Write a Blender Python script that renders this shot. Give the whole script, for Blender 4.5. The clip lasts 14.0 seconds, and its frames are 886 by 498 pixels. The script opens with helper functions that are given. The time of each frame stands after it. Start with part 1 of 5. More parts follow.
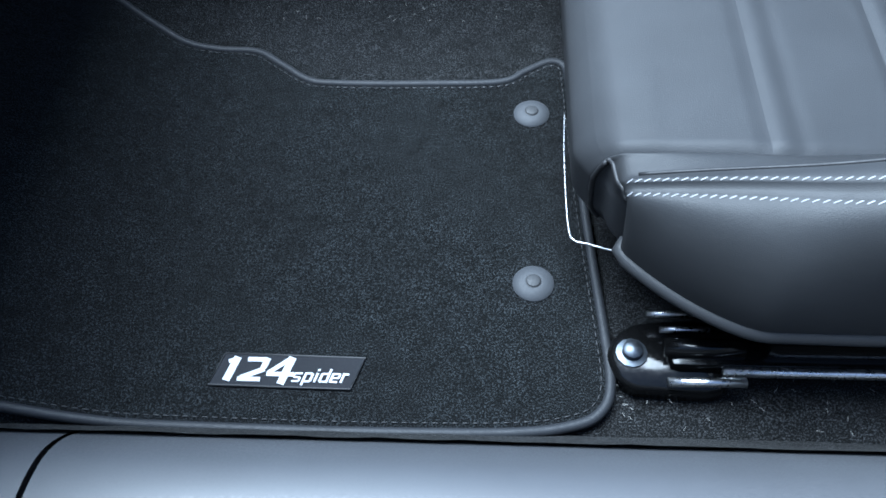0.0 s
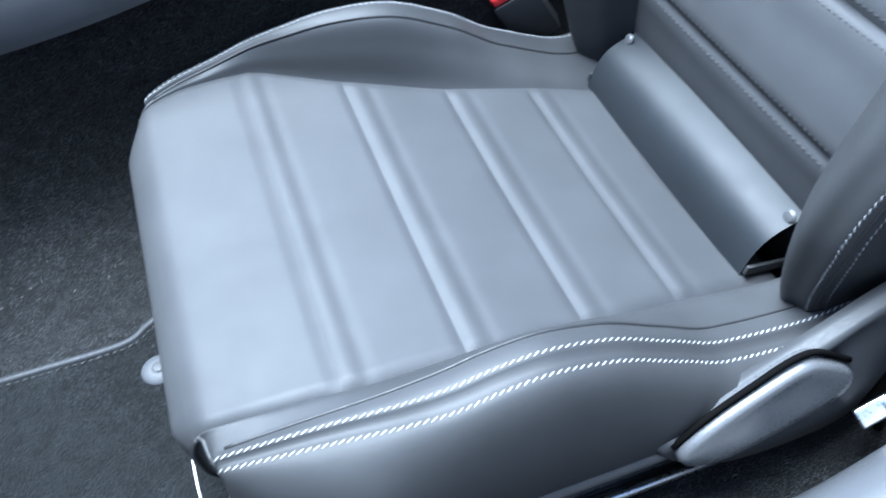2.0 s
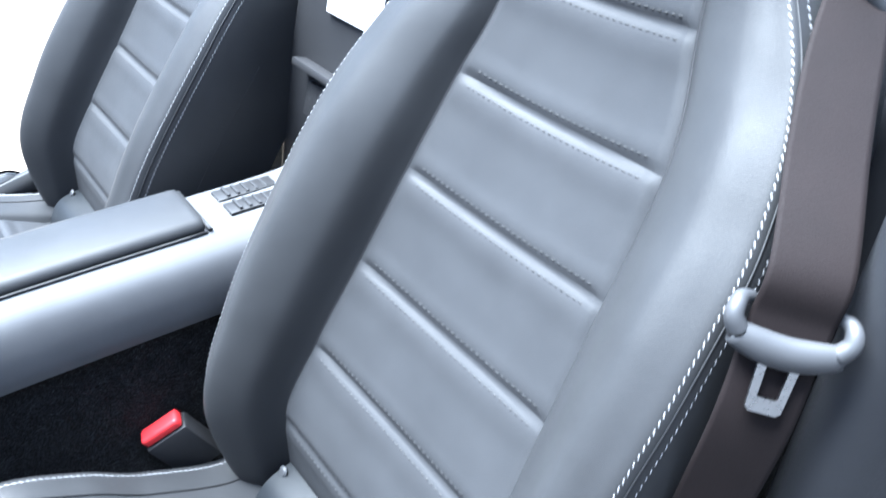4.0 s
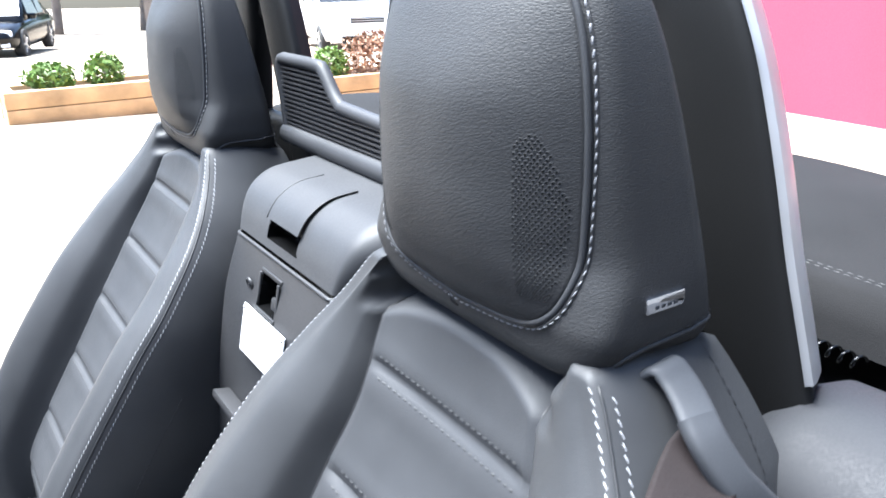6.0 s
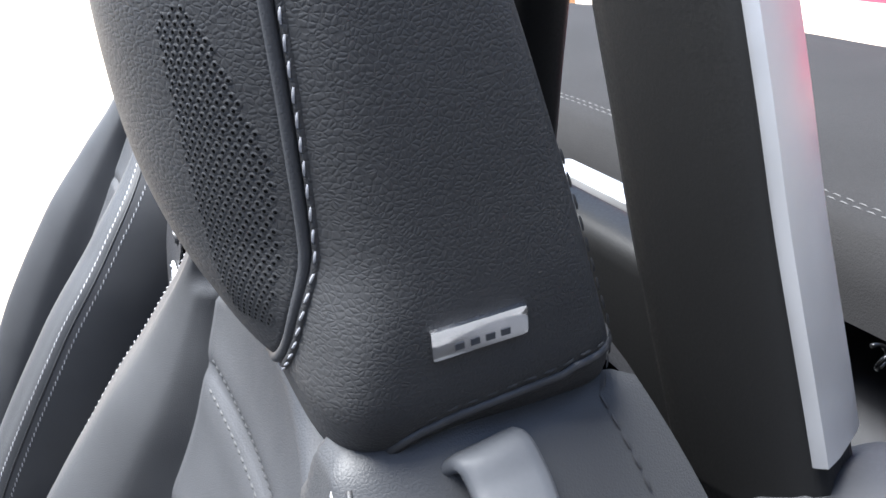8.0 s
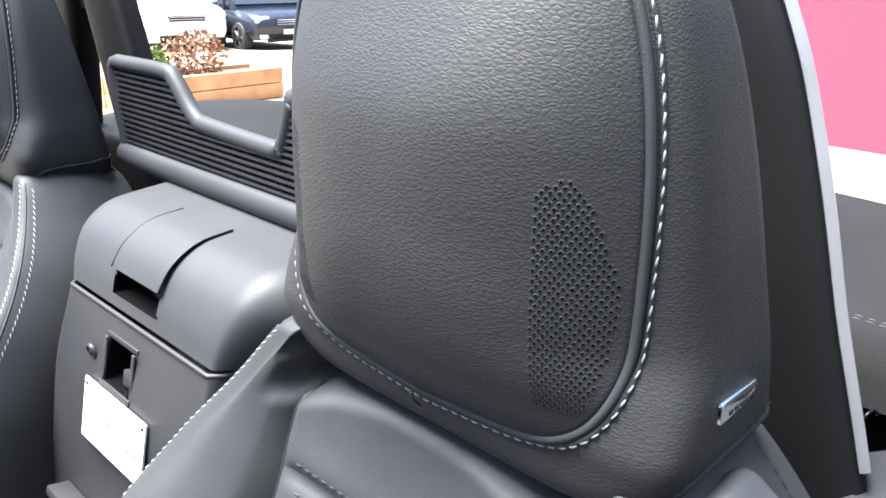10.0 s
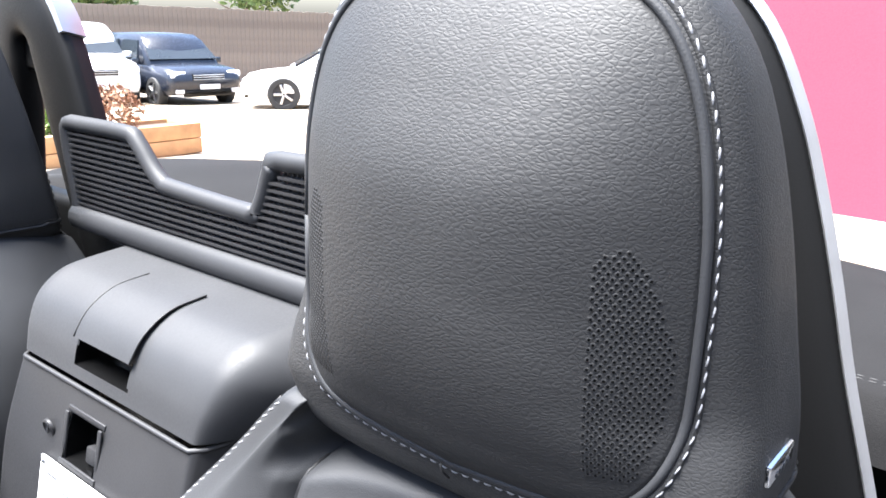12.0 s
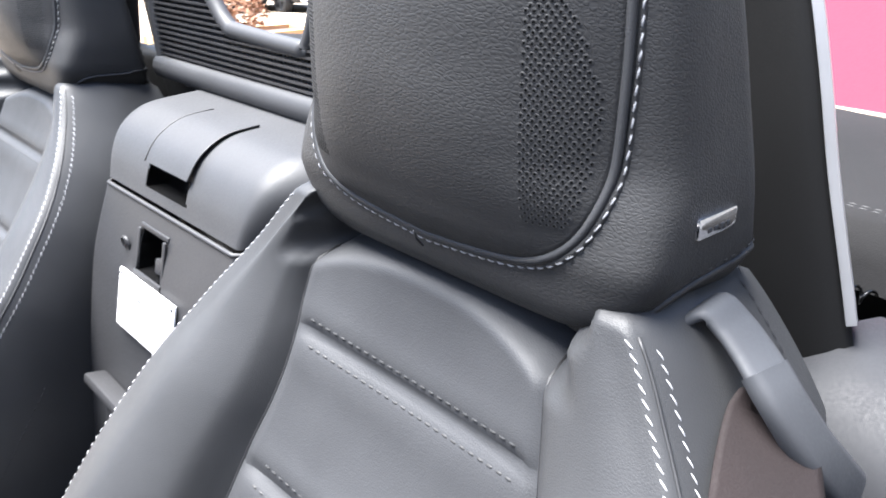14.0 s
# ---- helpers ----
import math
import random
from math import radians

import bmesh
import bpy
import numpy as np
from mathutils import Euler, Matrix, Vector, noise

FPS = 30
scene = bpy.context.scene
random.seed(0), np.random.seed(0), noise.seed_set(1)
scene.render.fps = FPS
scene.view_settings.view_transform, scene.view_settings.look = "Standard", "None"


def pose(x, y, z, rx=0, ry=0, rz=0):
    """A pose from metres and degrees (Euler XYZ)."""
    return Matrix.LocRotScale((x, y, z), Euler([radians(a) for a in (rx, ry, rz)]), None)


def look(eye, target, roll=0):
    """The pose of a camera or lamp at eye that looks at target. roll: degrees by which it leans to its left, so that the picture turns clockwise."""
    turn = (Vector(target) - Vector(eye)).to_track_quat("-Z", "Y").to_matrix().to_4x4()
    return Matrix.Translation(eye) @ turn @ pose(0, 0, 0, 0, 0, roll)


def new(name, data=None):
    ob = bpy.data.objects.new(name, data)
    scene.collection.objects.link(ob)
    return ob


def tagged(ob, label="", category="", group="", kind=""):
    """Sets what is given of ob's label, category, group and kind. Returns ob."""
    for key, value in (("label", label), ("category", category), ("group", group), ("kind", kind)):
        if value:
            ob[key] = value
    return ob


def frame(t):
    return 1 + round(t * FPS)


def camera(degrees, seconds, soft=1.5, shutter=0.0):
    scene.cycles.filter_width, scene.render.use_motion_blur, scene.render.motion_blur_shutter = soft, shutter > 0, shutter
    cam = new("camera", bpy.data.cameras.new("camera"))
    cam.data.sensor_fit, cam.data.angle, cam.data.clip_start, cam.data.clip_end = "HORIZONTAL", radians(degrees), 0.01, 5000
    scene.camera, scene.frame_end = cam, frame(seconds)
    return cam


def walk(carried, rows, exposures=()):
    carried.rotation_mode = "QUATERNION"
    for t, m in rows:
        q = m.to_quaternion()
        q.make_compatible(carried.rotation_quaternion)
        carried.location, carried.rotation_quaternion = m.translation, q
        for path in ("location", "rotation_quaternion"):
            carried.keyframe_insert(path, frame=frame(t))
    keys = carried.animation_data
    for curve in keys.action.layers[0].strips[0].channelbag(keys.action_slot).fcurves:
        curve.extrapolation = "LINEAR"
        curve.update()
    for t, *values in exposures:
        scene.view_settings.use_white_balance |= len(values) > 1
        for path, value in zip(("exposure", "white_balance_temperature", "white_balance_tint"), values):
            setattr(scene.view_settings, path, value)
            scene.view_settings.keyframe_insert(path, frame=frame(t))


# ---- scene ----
cam = camera(58.0, 14.0, soft=1.6, shutter=0.25)
PATH = [
    (0, (-0.038, -0.164, 0.685), (-0.155, 0.937, -0.981), -4.3),
    (0.5, (-0.044, -0.146, 0.658), (-0.133, 0.914, -1.036), -5.3),
    (1, (-0.031, -0.149, 0.663), (0.099, 0.967, -0.992), 0.0),
    (1.5, (0.056, -0.132, 0.727), (0.312, 1.054, -0.863), -1.5),
    (2, (0.125, -0.119, 0.77), (0.565, 1.124, -0.734), -1.0),
    (2.5, (0.183, -0.113, 0.797), (0.807, 1.162, -0.611), 0.2),
    (3, (0.219, -0.111, 0.822), (1.047, 1.209, -0.432), 3.8),
    (3.5, (0.254, -0.085, 0.889), (1.232, 1.221, -0.266), 4.7),
    (4, (0.31, -0.056, 0.954), (1.376, 1.261, -0.109), 4.7),
    (4.2, (0.319, -0.047, 0.977), (1.423, 1.269, -0.048), 5.3),
    (6.3, (0.622, -0.017, 1.099), (1.575, 1.605, 0.42), -2.2),
    (6.5, (0.681, -0.001, 1.086), (1.548, 1.646, 0.355), -3.3),
    (7, (0.78, 0.047, 1.039), (1.441, 1.764, 0.254), -4.3),
    (7.2, (0.793, 0.057, 1.03), (1.421, 1.774, 0.219), -4.7),
    (9.3, (0.66, 0.106, 1.052), (1.798, 1.564, 0.29), -1.5),
    (9.5, (0.621, 0.12, 1.059), (1.87, 1.507, 0.341), 0.4),
    (10, (0.582, 0.135, 1.082), (1.918, 1.455, 0.396), 0.5),
    (10.5, (0.577, 0.15, 1.09), (1.967, 1.429, 0.432), 0.3),
    (11, (0.559, 0.162, 1.09), (2.022, 1.399, 0.516), 1.6),
    (11.5, (0.551, 0.172, 1.101), (2.05, 1.377, 0.554), 1.3),
    (12, (0.551, 0.176, 1.087), (2.051, 1.376, 0.531), 1.4),
    (12.5, (0.548, 0.177, 1.064), (2.036, 1.357, 0.436), 2.0),
    (13, (0.533, 0.171, 1.045), (2.028, 1.331, 0.397), 3.1),
    (13.5, (0.525, 0.151, 1.038), (2.0, 1.321, 0.362), 3.7),
    (14, (0.565, 0.092, 1.032), (1.816, 1.455, 0.272), 0.7),
]
EXPO = [(0, 2.3, 4850, 1), (0.7, 2.5, 4850, 1), (1.6, 3.15, 4950, 2), (3.0, 3.42, 5000, 3), (4.2, 3.85, 5300, 5), (6.3, 3.68, 5700, 7), (9.3, 3.68, 6000, 9), (14.0, 3.82, 6050, 10)]
walk(cam, [(t, look(eye, target, roll)) for t, eye, target, roll in PATH], EXPO)

# ---- light ----
world = bpy.data.worlds.new("world")
scene.world = world
world.use_nodes = True
wn = world.node_tree.nodes
sky = wn.new("ShaderNodeTexSky")
sky.sky_type = "NISHITA"
sky.sun_disc = False
sky.sun_elevation = radians(69.4)
sky.sun_rotation = radians(317.7)
sky.air_density, sky.dust_density, sky.ozone_density = 1.0, 3.0, 1.0
wn["Background"].inputs["Strength"].default_value = 0.055
world.node_tree.links.new(sky.outputs["Color"], wn["Background"].inputs["Color"])
sun = new("sun", bpy.data.lights.new("sun", "SUN"))
sun.data.energy, sun.data.angle, sun.data.color = 3.2, radians(40), (1.0, 0.96, 0.9)
sun.matrix_world = look((-0.58, 0.637, 2.29), (0, 0, 0))


# ---- materials ----
def node(nt, kind, **values):
    n = nt.nodes.new(kind)
    for k, v in values.items():
        if k in n.inputs:
            n.inputs[k].default_value = v
    return n


def basic(name, colour, rough=0.5, metal=0.0, spec=0.5):
    m = bpy.data.materials.new(name)
    m.use_nodes = True
    b = m.node_tree.nodes["Principled BSDF"]
    b.inputs["Base Color"].default_value = (*colour, 1)
    b.inputs["Roughness"].default_value = rough
    b.inputs["Metallic"].default_value = metal
    b.inputs["Specular IOR Level"].default_value = spec
    return m, m.node_tree, b


def coords(nt, scale=1.0, stretch=(1, 1, 1)):
    tc = nt.nodes.new("ShaderNodeTexCoord")
    mp = nt.nodes.new("ShaderNodeMapping")
    mp.inputs["Scale"].default_value = [scale * s for s in stretch]
    nt.links.new(tc.outputs["Object"], mp.inputs["Vector"])
    return mp.outputs["Vector"]


def noise_tex(nt, vec, scale, detail=4.0, rough=0.55, warp=0.0):
    n = node(nt, "ShaderNodeTexNoise", Scale=scale, Detail=detail, Roughness=rough, Distortion=warp)
    nt.links.new(vec, n.inputs["Vector"])
    return n.outputs["Fac"]


def ramp(nt, fac, stops):
    r = nt.nodes.new("ShaderNodeValToRGB")
    el = r.color_ramp.elements
    while len(el) < len(stops):
        el.new(0.5)
    for e, (p, c) in zip(el, stops):
        e.position, e.color = p, (*c, 1) if len(c) == 3 else c
    nt.links.new(fac, r.inputs["Fac"])
    return r.outputs["Color"]


def bump(nt, b, height, strength, distance):
    bp = node(nt, "ShaderNodeBump", Strength=strength, Distance=distance)
    nt.links.new(height, bp.inputs["Height"])
    old = b.inputs["Normal"].links
    if old:
        nt.links.new(old[0].from_socket, bp.inputs["Normal"])
    nt.links.new(bp.outputs["Normal"], b.inputs["Normal"])


def grey(v):
    return (v, v, v)


def varied(name, colour, rough, spread=0.25, scale=8.0, fine=160.0, bumps=0.15, depth=0.0006, metal=0.0, spec=0.5):
    """A plain material with two scales of tone, uneven gloss and fine relief."""
    m, nt, b = basic(name, colour, rough, metal, spec)
    v = coords(nt)
    big, small = noise_tex(nt, v, scale), noise_tex(nt, v, fine, 3.0)
    lo, hi = [c * (1 - spread) for c in colour], [c * (1 + spread) for c in colour]
    nt.links.new(ramp(nt, big, [(0.3, lo), (0.7, hi)]), b.inputs["Base Color"])
    nt.links.new(ramp(nt, small, [(0.3, grey(max(0.02, rough - 0.08))), (0.7, grey(min(1, rough + 0.08)))]), b.inputs["Roughness"])
    bump(nt, b, small, bumps, depth)
    return m


def leather(name, colour, rough=0.42, grain=450.0, strength=0.50, stretch=(1, 1, 1), spec=0.22, crease=0.28):
    m, nt, b = basic(name, colour, rough, 0.0, spec)
    v = coords(nt, 1.0, stretch)
    vo = node(nt, "ShaderNodeTexVoronoi", Scale=grain, Randomness=1.0)
    vo.feature = "DISTANCE_TO_EDGE"
    warp = node(nt, "ShaderNodeTexNoise", Scale=90.0, Detail=3.0)
    nt.links.new(v, warp.inputs["Vector"])
    mix = nt.nodes.new("ShaderNodeVectorMath")
    mix.operation = "MULTIPLY_ADD"
    nt.links.new(warp.outputs["Color"], mix.inputs[0])
    mix.inputs[1].default_value = (0.003, 0.003, 0.003)
    nt.links.new(v, mix.inputs[2])
    nt.links.new(mix.outputs[0], vo.inputs["Vector"])
    creases = noise_tex(nt, mix.outputs[0], 320.0, 4.0, 0.6, 0.8)
    tone = noise_tex(nt, v, 14.0, 4.0)
    nt.links.new(ramp(nt, tone, [(0.3, [c * 0.90 for c in colour]), (0.7, [c * 1.10 for c in colour])]), b.inputs["Base Color"])
    nt.links.new(ramp(nt, noise_tex(nt, v, 30.0, 5.0), [(0.3, grey(rough - 0.03)), (0.7, grey(rough + 0.04))]), b.inputs["Roughness"])
    cells = ramp(nt, vo.outputs["Distance"], [(0.0, grey(0.0)), (0.25, grey(1.0))])
    bump(nt, b, cells, strength, 0.0003)
    bump(nt, b, creases, strength * crease, 0.0005)
    bump(nt, b, noise_tex(nt, v, 14.0, 3.0), 0.12, 0.006)
    return m


def carpet(name, colour, fleck, scale=900.0):
    m, nt, b = basic(name, colour, 0.95, spec=0.1)
    v = coords(nt)
    fine = noise_tex(nt, v, scale, 2.0, 0.7)
    mid = noise_tex(nt, v, 60.0, 4.0, 0.6)
    wide = noise_tex(nt, v, 7.0, 3.0)
    c1 = ramp(nt, fine, [(0.40, [c * 0.35 for c in colour]), (0.52, colour), (0.62, fleck)])
    mx = nt.nodes.new("ShaderNodeMix")
    mx.data_type, mx.blend_type = "RGBA", "MULTIPLY"
    mx.inputs["Factor"].default_value = 1.0
    nt.links.new(c1, mx.inputs["A"])
    nt.links.new(ramp(nt, mid, [(0.3, grey(0.6)), (0.7, grey(1.35))]), mx.inputs["B"])
    mx2 = nt.nodes.new("ShaderNodeMix")
    mx2.data_type, mx2.blend_type = "RGBA", "MULTIPLY"
    mx2.inputs["Factor"].default_value = 1.0
    nt.links.new(mx.outputs["Result"], mx2.inputs["A"])
    nt.links.new(ramp(nt, wide, [(0.3, grey(0.8)), (0.7, grey(1.2))]), mx2.inputs["B"])
    nt.links.new(mx2.outputs["Result"], b.inputs["Base Color"])
    b.inputs["Sheen Weight"].default_value = 0.02
    b.inputs["Sheen Roughness"].default_value = 0.6
    bump(nt, b, fine, 0.9, 0.0016)
    bump(nt, b, mid, 0.5, 0.004)
    return m


LEATHER = leather("black_leather", (0.0250, 0.0255, 0.0268), 0.50, 800.0, 0.20)
GRAINED = leather("grained_leather", (0.0215, 0.0215, 0.0219), 0.56, 620.0, 0.38, (1, 0.42, 1), 0.24, 0.70)
LEATHER_SMOOTH = leather("smooth_leather", (0.0280, 0.0287, 0.0306), 0.54, 620.0, 0.20)
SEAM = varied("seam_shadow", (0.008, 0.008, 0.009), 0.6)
HOLE = basic("dark_hole", (0.003, 0.003, 0.003), 0.95, 0.0, 0.0)[0]
THREAD = varied("pale_thread", (0.24, 0.24, 0.25), 0.7, 0.1, 30.0, 900.0, 0.3, 0.0003)
DARK_THREAD = varied("grey_thread", (0.009, 0.009, 0.0095), 0.7, 0.1, 30.0, 900.0, 0.3, 0.0003)
PLASTIC = varied("black_plastic", (0.0190, 0.0190, 0.0202), 0.46, 0.15, 10.0, 700.0, 0.25, 0.0004, 0.0, 0.25)
SATIN = varied("satin_plastic", (0.0260, 0.0265, 0.0282), 0.54, 0.12, 10.0, 500.0, 0.12, 0.0003, 0.0, 0.22)
GREY_PLASTIC = varied("grey_plastic", (0.034, 0.0355, 0.039), 0.58, 0.12, 20.0, 600.0, 0.15, 0.0003, 0.0, 0.22)
FLAP = leather("navy_black_leather", (0.0085, 0.0100, 0.0120), 0.50, 800.0, 0.15)
PALE_PLASTIC = varied("pale_plastic", (0.042, 0.043, 0.046), 0.5, 0.1, 20.0, 600.0, 0.15, 0.0003)
SILL_PLASTIC = varied("sill_plastic", (0.043, 0.0448, 0.0496), 0.48, 0.06, 10.0, 500.0, 0.05, 0.0002)
LEVER = varied("lever_plastic", (0.060, 0.061, 0.064), 0.30, 0.08, 10.0, 500.0, 0.1, 0.0003)
CARPET = carpet("cabin_carpet", (0.0042, 0.0043, 0.0045), (0.028, 0.0285, 0.0295), 700.0)
MAT = carpet("mat_carpet", (0.0016, 0.0018, 0.0020), (0.0170, 0.019, 0.0205), 750.0)
BINDING = varied("mat_binding", (0.013, 0.0138, 0.016), 0.6, 0.1, 30.0, 500.0, 0.3, 0.0004, 0.0, 0.25)
SILVER = varied("silver_paint", (0.40, 0.40, 0.41), 0.36, 0.03, 4.0, 30.0, 0.01, 0.0002, 0.75)
CHROME = varied("chrome", (0.75, 0.75, 0.76), 0.12, 0.05, 20.0, 200.0, 0.02, 0.0002, 1.0)
STEEL = varied("steel", (0.5, 0.5, 0.51), 0.3, 0.1, 30.0, 300.0, 0.1, 0.0003, 1.0)
# Black metal; also colours the bulkhead recess walls dark, as their inner shade.
BLACK_METAL_AND_RECESS = varied("black_metal_and_recess", (0.003, 0.003, 0.0031), 0.17, 0.08, 20.0, 300.0, 0.03, 0.0002, 0.0, 0.25)
RED = varied("red_plastic", (0.62, 0.03, 0.035), 0.4, 0.08, 20.0, 300.0, 0.05, 0.0003)
WEBBING = varied("brown_webbing", (0.0075, 0.0048, 0.0048), 0.8, 0.12, 25.0, 900.0, 0.5, 0.0005, 0.0, 0.2)
CONSOLE_PLASTIC = varied("console_plastic", (0.078, 0.079, 0.083), 0.55, 0.12, 10.0, 600.0, 0.2, 0.0003, 0.0, 0.25)
DULL_STEEL = varied("dull_steel", (0.09, 0.10, 0.115), 0.45, 0.15, 60.0, 400.0, 0.2, 0.0004, 1.0)
FABRIC = varied("hood_fabric", (0.0075, 0.0073, 0.0075), 0.9, 0.2, 8.0, 900.0, 0.5, 0.0006, 0.0, 0.15)
DECK_PLASTIC = varied("deck_plastic", (0.0180, 0.0185, 0.0205), 0.60, 0.05, 10.0, 500.0, 0.02, 0.0001, 0.0, 0.16)
HOOP_PLASTIC = varied("hoop_plastic", (0.0062, 0.0062, 0.0063), 0.55, 0.1, 10.0, 700.0, 0.2, 0.0003, 0.0, 0.16)
LABEL = varied("white_label", (0.58, 0.58, 0.58), 0.45, 0.03, 10.0, 200.0, 0.03, 0.0002)
INK = varied("label_ink", (0.10, 0.10, 0.11), 0.5)
PALE_INK = varied("pale_ink", (0.40, 0.41, 0.43), 0.5)
RED_INK = varied("red_ink", (0.50, 0.06, 0.08), 0.5)
GREEN_INK = varied("green_ink", (0.10, 0.30, 0.16), 0.5)
FLAG_RED = varied("flag_red", (0.6, 0.03, 0.03), 0.5)
FLAG_GREEN = varied("flag_green", (0.03, 0.25, 0.08), 0.5)
BODY = varied("car_paint", (0.35, 0.36, 0.38), 0.3, 0.03, 3.0, 300.0, 0.02, 0.0002, 0.5)
EMBROIDERY = varied("logo_thread", (0.32, 0.33, 0.35), 0.65, 0.1, 60.0, 900.0, 0.5, 0.0004)


# ---- mesh helpers ----
def spline(pts, n, closed=False):
    """Catmull-Rom through points, n per span."""
    p = [np.array(q, float) for q in pts]
    out = []
    k = len(p)
    for i in range(k if closed else k - 1):
        a, b = p[i], p[(i + 1) % k]
        before = p[i - 1] if closed or i > 0 else 2 * a - b
        after = p[(i + 2) % k] if closed or i + 2 < k else 2 * b - a
        for s in range(n):
            t = s / n
            out.append(0.5 * ((2 * a) + (b - before) * t + (2 * before - 5 * a + 4 * b - after) * t * t + (3 * a - before - 3 * b + after) * t ** 3))
    if not closed:
        out.append(p[-1])
    return out


def curve(knots):
    """A smooth function through (t, value) knots; values are numbers or tuples."""
    ts = np.array([k[0] for k in knots], float)
    vs = np.array([np.atleast_1d(k[1]) for k in knots], float)
    slopes = np.gradient(vs, ts, axis=0) if len(ts) > 2 else np.repeat((vs[1:] - vs[:1]) / (ts[1] - ts[0]), 2, 0)
    for i in range(1, len(ts) - 1):
        d0, d1 = (vs[i] - vs[i - 1]) / (ts[i] - ts[i - 1]), (vs[i + 1] - vs[i]) / (ts[i + 1] - ts[i])
        slopes[i] = np.where(d0 * d1 <= 0, 0, 2 * d0 * d1 / np.where(d0 + d1 == 0, 1, d0 + d1))

    def f(t):
        t = min(max(t, ts[0]), ts[-1])
        i = min(int(np.searchsorted(ts, t, side="right")) - 1, len(ts) - 2)
        h = ts[i + 1] - ts[i]
        s = (t - ts[i]) / h
        v = (2 * s ** 3 - 3 * s * s + 1) * vs[i] + (s ** 3 - 2 * s * s + s) * h * slopes[i] + (3 * s * s - 2 * s ** 3) * vs[i + 1] + (s ** 3 - s * s) * h * slopes[i + 1]
        return float(v[0]) if len(v) == 1 else v

    return f


def shape(name, verts, faces, material, parent=None, label="", smooth=True):
    me = bpy.data.meshes.new(name)
    me.from_pydata([tuple(map(float, v)) for v in verts], [], faces)
    me.materials.append(material)
    if smooth:
        me.polygons.foreach_set("use_smooth", [True] * len(me.polygons))
    me.update()
    ob = new(name, me)
    if parent:
        ob.parent = parent
    if label:
        ob["label"] = label
    return ob


def part(name, bm, material, parent=None, label="", smooth=True):
    me = bpy.data.meshes.new(name)
    bmesh.ops.recalc_face_normals(bm, faces=bm.faces)
    bm.to_mesh(me)
    bm.free()
    me.materials.append(material)
    me.polygons.foreach_set("use_smooth", [smooth] * len(me.polygons))
    ob = new(name, me)
    if parent:
        ob.parent = parent
    if label:
        ob["label"] = label
    return ob


def thing(name, label, category, group="", kind="", at=(0, 0, 0)):
    ob = new(name)
    ob.location = at
    ob.empty_display_size = 0.05
    return tagged(ob, label, category, group, kind)


def grid(name, f, us, vs, material, parent=None, label="", flip=False):
    verts = [f(u, v) for u in us for v in vs]
    n = len(vs)
    faces = []
    for i in range(len(us) - 1):
        for j in range(n - 1):
            q = (i * n + j, i * n + j + 1, (i + 1) * n + j + 1, (i + 1) * n + j)
            faces.append(q[::-1] if flip else q)
    return shape(name, verts, faces, material, parent, label)


def loft(name, rings, material, parent=None, label="", caps=True, closed=True, smooth=True):
    n = len(rings[0])
    verts = [p for r in rings for p in r]
    faces = []
    for i in range(len(rings) - 1):
        for j in range(n if closed else n - 1):
            k = (j + 1) % n
            faces.append((i * n + j, i * n + k, (i + 1) * n + k, (i + 1) * n + j))
    if caps and closed:
        faces.append(tuple(range(n))[::-1])
        faces.append(tuple((len(rings) - 1) * n + j for j in range(n)))
    bm = bmesh.new()
    vs = [bm.verts.new(tuple(map(float, v))) for v in verts]
    for q in faces:
        try:
            bm.faces.new([vs[i] for i in q])
        except ValueError:
            pass
    return part(name, bm, material, parent, label, smooth)


def box_bm(bm, centre, size, bevel=0.0, turn=None, segments=2):
    m = Matrix.Translation(centre) @ (turn or Matrix()) @ Matrix.Diagonal((*size, 1))
    made = bmesh.ops.create_cube(bm, size=1.0, matrix=m)["verts"]
    if bevel:
        edges = list({e for v in made for e in v.link_edges})
        bmesh.ops.bevel(bm, geom=edges, offset=bevel, segments=segments, profile=0.6, affect="EDGES", clamp_overlap=True)
    return bm


def box(name, centre, size, material, parent=None, bevel=0.004, turn=None, label="", segments=2):
    ob = part(name, box_bm(bmesh.new(), centre, size, bevel, turn, segments), material, parent, label, True)
    flat_faces(ob)
    return ob


def flat_faces(ob, angle=40):
    me = ob.data
    bm = bmesh.new()
    bm.from_mesh(me)
    for e in bm.edges:
        e.smooth = not (len(e.link_faces) == 2 and e.calc_face_angle(0) > radians(angle))
    bm.to_mesh(me)
    bm.free()


def rings_on(path, radius, n=12, flat=1.0, up=(0, 0, 1)):
    """Rings of an oval section along a path."""
    out = []
    p = [Vector(q) for q in path]
    for i, q in enumerate(p):
        d = (p[min(i + 1, len(p) - 1)] - p[max(i - 1, 0)]).normalized()
        a = d.cross(Vector(up)).normalized()
        b = a.cross(d)
        r = radius(i / (len(p) - 1)) if callable(radius) else radius
        out.append([q + a * (r * math.cos(2 * math.pi * k / n)) + b * (r * flat * math.sin(2 * math.pi * k / n)) for k in range(n)])
    return out


def tube(name, path, radius, material, parent=None, label="", n=12, flat=1.0, up=(0, 0, 1)):
    return loft(name, rings_on(path, radius, n, flat, up), material, parent, label)


